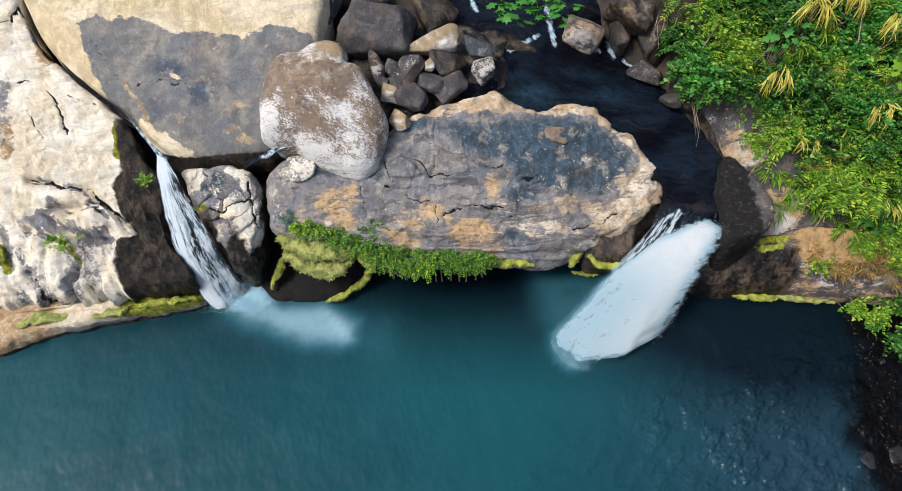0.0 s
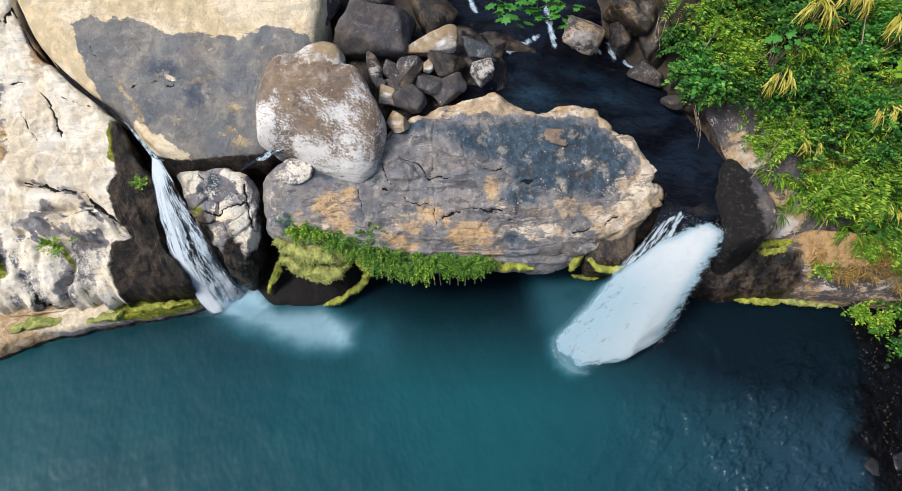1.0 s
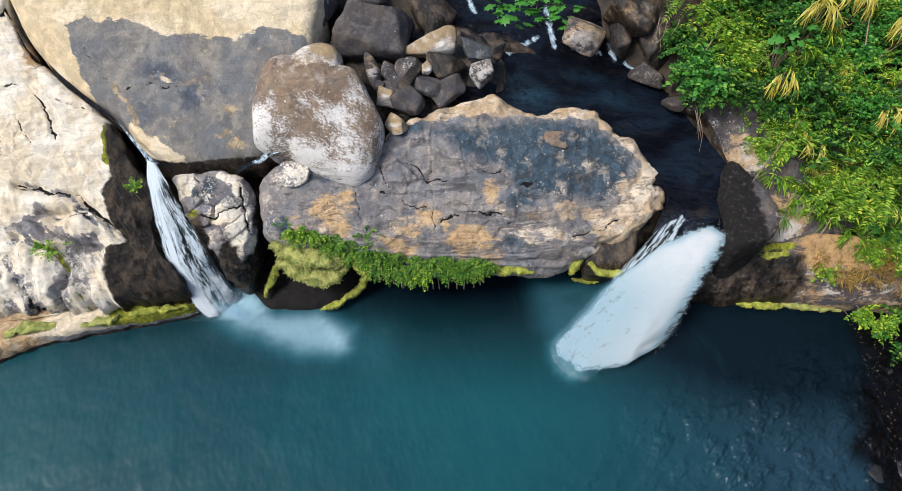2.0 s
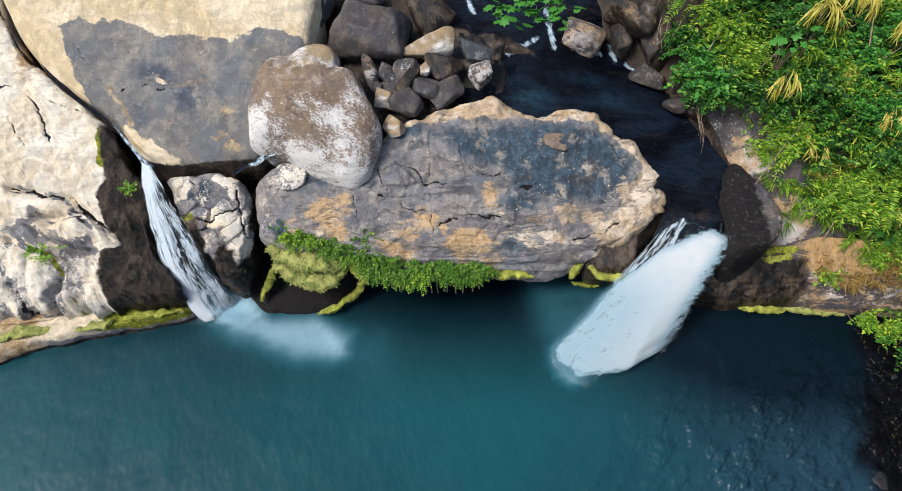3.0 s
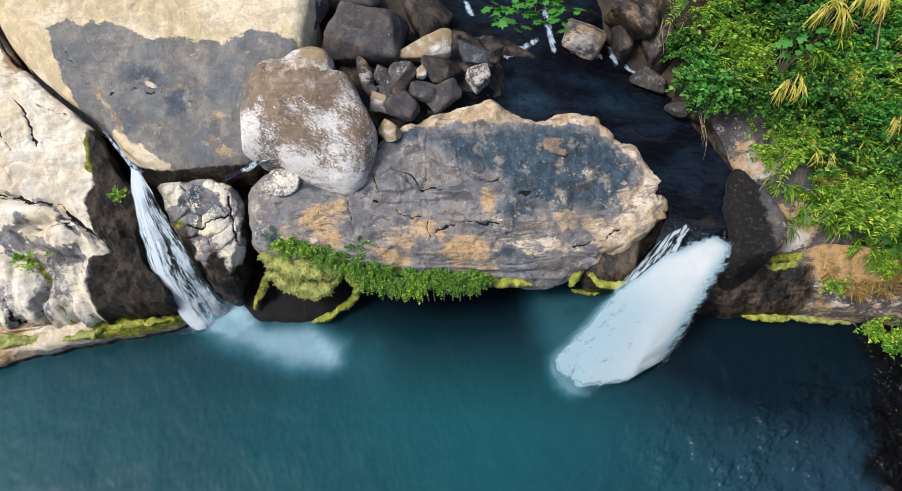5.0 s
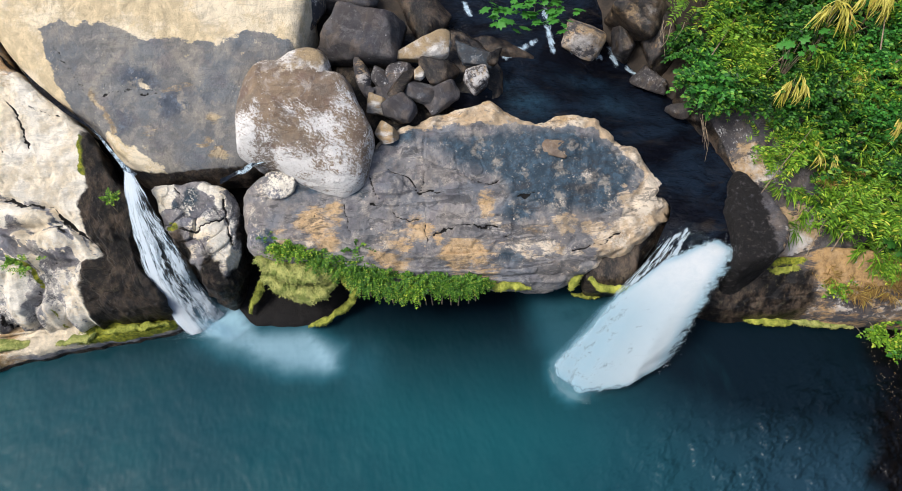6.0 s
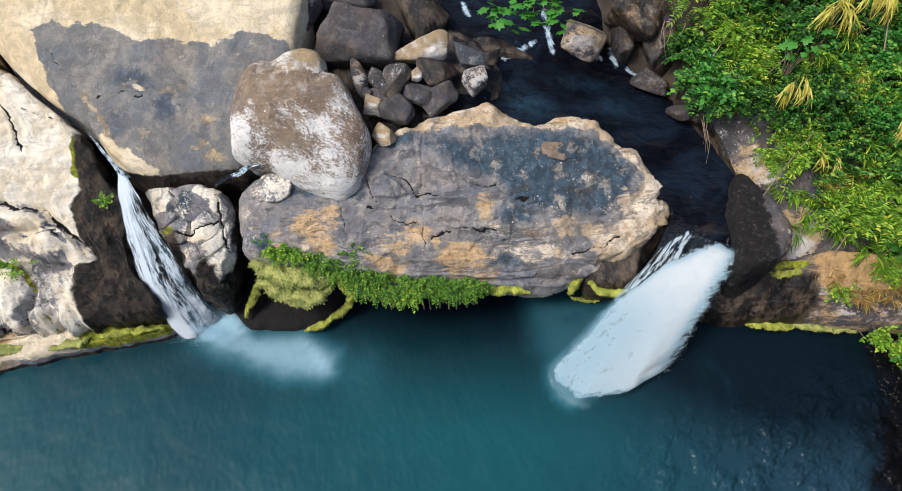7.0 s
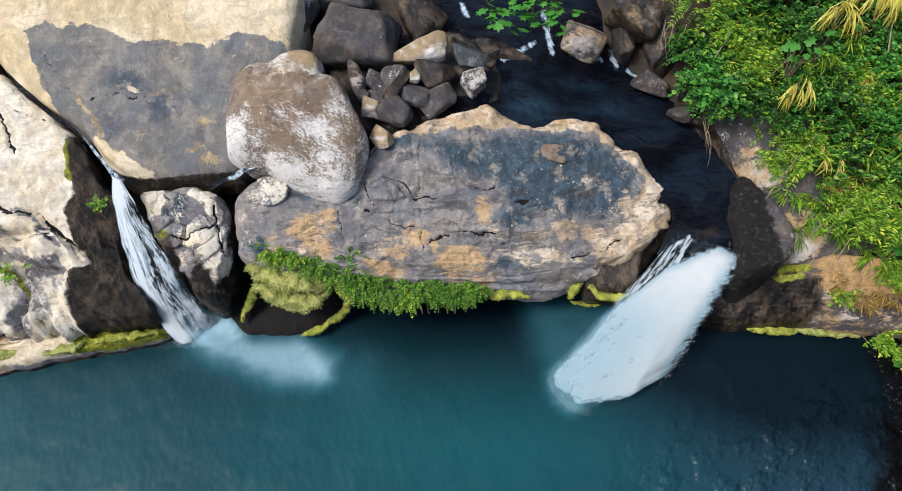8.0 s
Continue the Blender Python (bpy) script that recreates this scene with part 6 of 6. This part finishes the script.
# bare twigs and roots on the bank
for k, line in enumerate([[(9.15, 8.75, 1.3), (9.2, 9.1, 1.95), (9.5, 9.6, 2.5), (9.9, 10.0, 2.9)], [(9.7, 9.0, 1.9), (10.0, 9.4, 2.3), (10.3, 9.7, 2.6)], [(7.95, 10.2, 2.6), (8.5, 10.8, 3.2), (9.1, 11.4, 3.7)], [(8.05, 12.7, 4.3), (8.6, 13.1, 4.7), (8.9, 13.5, 5.1)],
                          [(6.9, 13.4, 4.3), (7.4, 14.0, 4.9), (7.7, 14.6, 5.4)], [(10.4, 12.6, 5.1), (10.45, 13.2, 5.6), (10.5, 13.8, 6.0)], [(10.3, 9.6, 2.6), (10.8, 9.9, 2.9), (11.0, 9.7, 2.8)], [(10.8, 12.4, 4.9), (11.6, 12.8, 5.2)]]):
    V, F = tube(line, 0.018, 0.008, 5)
    thing("bare_twig", mesh_of("bare_twig", V, F, BARK), "pale bare twig sticking out of the shrubs", "twig", "bare twigs")
root_rng = np.random.default_rng(9)
for k in range(12):
    a = np.array((6.9, 12.2, 3.2)) if k < 5 else np.array((5.95, 14.3, 4.6)) if k < 10 else np.array((10.75, 7.85, 0.35))
    a = a + root_rng.normal(0, 0.15, 3) * (1, 1, 0.2)
    b = a + np.array((root_rng.normal(0, 0.25), -root_rng.uniform(0.3, 0.8), -root_rng.uniform(0.2, 0.5)))
    V, F = tube([tuple(a), tuple((a + b) / 2 + root_rng.normal(0, 0.08, 3)), tuple(b)], 0.012, 0.004, 4)
    thing("hanging_root", mesh_of("hanging_root", V, F, BARK), "thin dry root hanging from the bank", "root", "hanging roots")


# ======== moss and ferns on the rocks ========
def moss_pad(line, width, seed, pale=False, label="yellow-green moss cushion along the rock edge", tufts=260, thick=0.10, fringe=0.16):
    """A lumpy cushion along a line, with a fringe of short hanging threads."""
    rng = np.random.default_rng(seed)
    root = thing("moss_cushion", None, label, "moss", "moss cushions")
    s = spline(line, 40, closed=False)
    way = np.gradient(s, axis=0)
    way /= np.linalg.norm(way, axis=1)[:, None]
    side = np.cross(way, (0, 0, 1.0))
    side /= np.linalg.norm(side, axis=1)[:, None]
    up = np.cross(side, way)
    a = np.linspace(0, 2 * np.pi, 20, endpoint=False)
    ends = np.sqrt(np.clip(np.sin(np.pi * np.linspace(0.02, 0.98, 40)), 0, 1))[:, None, None]
    V = s[:, None] + ends * (width * np.cos(a)[None, :, None] * side[:, None] + thick * np.sin(a)[None, :, None] * up[:, None])
    V = V.reshape(-1, 3)
    V = V + np.stack([fbm(V * 4 + 7 * j + seed, 3) for j in range(3)], 1) * (0.12, 0.12, 0.10)
    part("cushion", mesh_of("cushion", V, grid_faces(40, 20, True), MOSS_PALE if pale else MOSS), root)
    tufts = 4 * tufts
    k = rng.integers(0, len(V), tufts)
    W, F = scatter_leaves(rng, V[k], np.tile((0, -0.35, -0.2), (tufts, 1)), 0.36 * fringe * rng.uniform(0.4, 1.2, tufts), BLADE * (4.5, 1, 1), 0.75)
    tagged(part("fringe", mesh_of("fringe", W, F, MOSS_PALE if pale else MOSS, shade=False), root, "hanging moss threads"), kind="stuff")
    return root


moss_pad([(-4.65, 8.9, 1.75), (-4.1, 8.75, 1.6), (-3.3, 8.6, 1.55), (-2.5, 8.6, 1.55)], 0.36, 1, True, "pale yellow-green moss draped over the overhang", 900, 0.18, 0.2)
moss_pad([(-4.5, 8.6, 1.45), (-3.9, 8.4, 1.25), (-3.3, 8.25, 1.15), (-2.7, 8.4, 1.3)], 0.30, 2, True, "pale yellow-green moss draped over the overhang", 700, 0.2, 0.2)
moss_pad([(-2.5, 8.62, 1.5), (-2.2, 8.5, 1.3), (-2.0, 8.6, 1.3)], 0.24, 3, False, "bright yellow-green moss lobe on the overhang", 400, 0.16, 0.16)
moss_pad([(-3.45, 7.78, 0.2), (-2.96, 7.95, 0.25), (-2.51, 8.25, 0.4), (-2.2, 8.45, 0.75), (-2.1, 8.55, 1.1)], 0.11, 4, False, "yellow-green moss strand down to the water", 260, 0.10, 0.12)
moss_pad([(-5.62, 8.3, 0.35), (-5.56, 8.6, 0.5), (-5.3, 8.75, 0.6)], 0.13, 5, False, "yellow-green moss strand down to the water", 160, 0.09, 0.12)
moss_pad([(-5.07, 8.12, 0.3), (-4.85, 8.45, 0.6), (-4.69, 8.75, 0.9)], 0.09, 6, False, "yellow-green moss strand down to the water", 160, 0.09, 0.12)
moss_pad([(3.75, 8.6, 1.35), (3.95, 8.48, 1.15), (4.25, 8.40, 1.02), (4.65, 8.40, 1.0), (5.0, 8.5, 1.05)], 0.08, 7, False, "bright moss arc under the rock lip", 200, 0.08, 0.10)
moss_pad([(3.25, 8.45, 1.1), (3.4, 8.6, 1.1), (3.55, 8.75, 1.2)], 0.10, 8, False, "bright moss patch on the rock edge", 160, 0.10, 0.14)
moss_pad([(3.55, 8.75, 0.12), (3.9, 8.7, 0.12), (4.26, 8.62, 0.12)], 0.07, 9, False, "moss line at the water under the rock", 120, 0.06, 0.08)
moss_pad([(1.0, 8.4, 1.3), (1.6, 8.35, 1.25), (2.2, 8.3, 1.25)], 0.09, 10, False, "bright moss patch on the rock edge", 200, 0.10, 0.12)
moss_pad([(7.95, 7.98, 0.14), (8.42, 7.95, 0.15), (8.9, 7.92, 0.15), (9.25, 7.92, 0.12)], 0.13, 11, False, "bright yellow-green moss at the waterline", 420, 0.08, 0.12)
moss_pad([(9.2, 7.92, 0.14), (9.7, 7.88, 0.15), (10.3, 7.83, 0.14), (10.8, 7.76, 0.12)], 0.10, 12, True, "straw-coloured moss at the waterline", 420, 0.08, 0.12)
moss_pad([(7.1, 8.06, 0.12), (7.3, 8.06, 0.12)], 0.07, 13, True, "straw-coloured moss at the waterline", 60, 0.06, 0.08)
moss_pad([(8.15, 8.78, 1.4), (8.6, 8.82, 1.45), (9.1, 8.8, 1.45)], 0.16, 14, False, "yellow-green moss on the ledge top", 420, 0.07, 0.14)
moss_pad([(-8.6, 7.40, 0.52), (-8.0, 7.50, 0.55), (-7.4, 7.62, 0.55), (-6.95, 7.70, 0.46)], 0.09, 15, False, "yellow-green moss along the rock shelf", 320, 0.07, 0.10)
moss_pad([(-9.7, 7.12, 0.50), (-9.2, 7.22, 0.52), (-8.7, 7.34, 0.52)], 0.10, 16, True, "straw-coloured moss along the rock shelf", 200, 0.06, 0.10)
moss_pad([(-11.6, 6.85, 0.55), (-11.0, 7.05, 0.55), (-10.3, 7.1, 0.54)], 0.16, 17, True, "straw-coloured moss along the rock shelf", 260, 0.06, 0.10)
moss_pad([(-12.15, 8.55, 1.8), (-11.85, 8.2, 1.6)], 0.16, 18, False, "bright green moss tuft on the cliff", 160, 0.08, 0.14)

# ferns along the front edge of the central rock
FERN_LINE = spline([(-4.35, 9.22, 2.1), (-3.42, 9.0, 1.97), (-2.51, 8.8, 1.8), (-1.59, 8.42, 1.6), (-0.68, 8.3, 1.52), (0.25, 8.28, 1.5), (1.0, 8.4, 1.5)], 200, closed=False)
frng = np.random.default_rng(21)
for k in range(26):
    i = int(199 * (k + 0.5) / 26)
    c = FERN_LINE[i]
    thick = 0.16 + 0.20 * math.sin(math.pi * min(1.0, 0.15 + i / 199)) + (0.06 if 90 < i < 170 else 0)
    thick *= 0.78 * (0.55 + 0.45 * float(smooth(30, 95, i)))
    shrub("fern_clump", "bright green fern clump rooted on the rock edge", (c[0] + frng.normal(0, 0.05), c[1] - 0.05 + frng.normal(0, 0.04), c[2] - 0.02), (0.28, thick, 0.15), LEAF_FERN if frng.uniform() < 0.8 else LEAF_LIME, 500 + k,
          sprays=56, leaf=0.058, pairs=7, droop=0.6, group="ferns along the rock edge", category="fern", stems=1)
shrub("fern_tuft", "green fern tuft growing from a crack", (-2.05, 9.05, 2.0), (0.25, 0.3, 0.12), LEAF_FERN, 560, sprays=24, leaf=0.08, pairs=6, droop=0.5, group="", category="fern", stems=1)
shrub("weed_tuft", "small lime weed on the wet rock", (-7.95, 9.75, 2.95), (0.16, 0.16, 0.1), LEAF_LIME, 561, sprays=14, leaf=0.08, pairs=4, group="small weeds on rock", stems=1)
shrub("weed_tuft", "small lime weed on the wet rock", (-10.1, 8.5, 2.1), (0.4, 0.14, 0.1), LEAF_LIME, 562, sprays=30, leaf=0.07, pairs=4, group="small weeds on rock", stems=1)
shrub("weed_tuft", "small lime weed on the ledge", (10.0, 8.45, 1.15), (0.3, 0.2, 0.15), LEAF_LIME, 563, sprays=26, leaf=0.10, pairs=4, group="small weeds on rock", stems=1)

# fallen leaves on the dark shallows
n = 420
lp = np.stack([10.75 + np.abs(litter_rng.normal(0, 0.75, n)), litter_rng.uniform(2.5, 7.4, n), np.full(n, 0.035)], 1)
lp[:, 0] += 0.35 * np.interp(lp[:, 1], [2.5, 4, 5, 7.4], [-0.3, -0.3, 0.3, 0.6])
V, F = scatter_leaves(litter_rng, lp, litter_rng.normal(0, 1, (n, 3)) * (1, 1, 0.05), litter_rng.uniform(0.018, 0.055, n), BLADE * (3.5, 1, 1), 0.05)
V[:, 2] = np.maximum(V[:, 2], 0.02)
thing("fallen_leaves", mesh_of("fallen_leaves", V, F, LITTER, shade=False), "pale fallen leaves floating on dark shallow water", "leaves", kind="stuff")
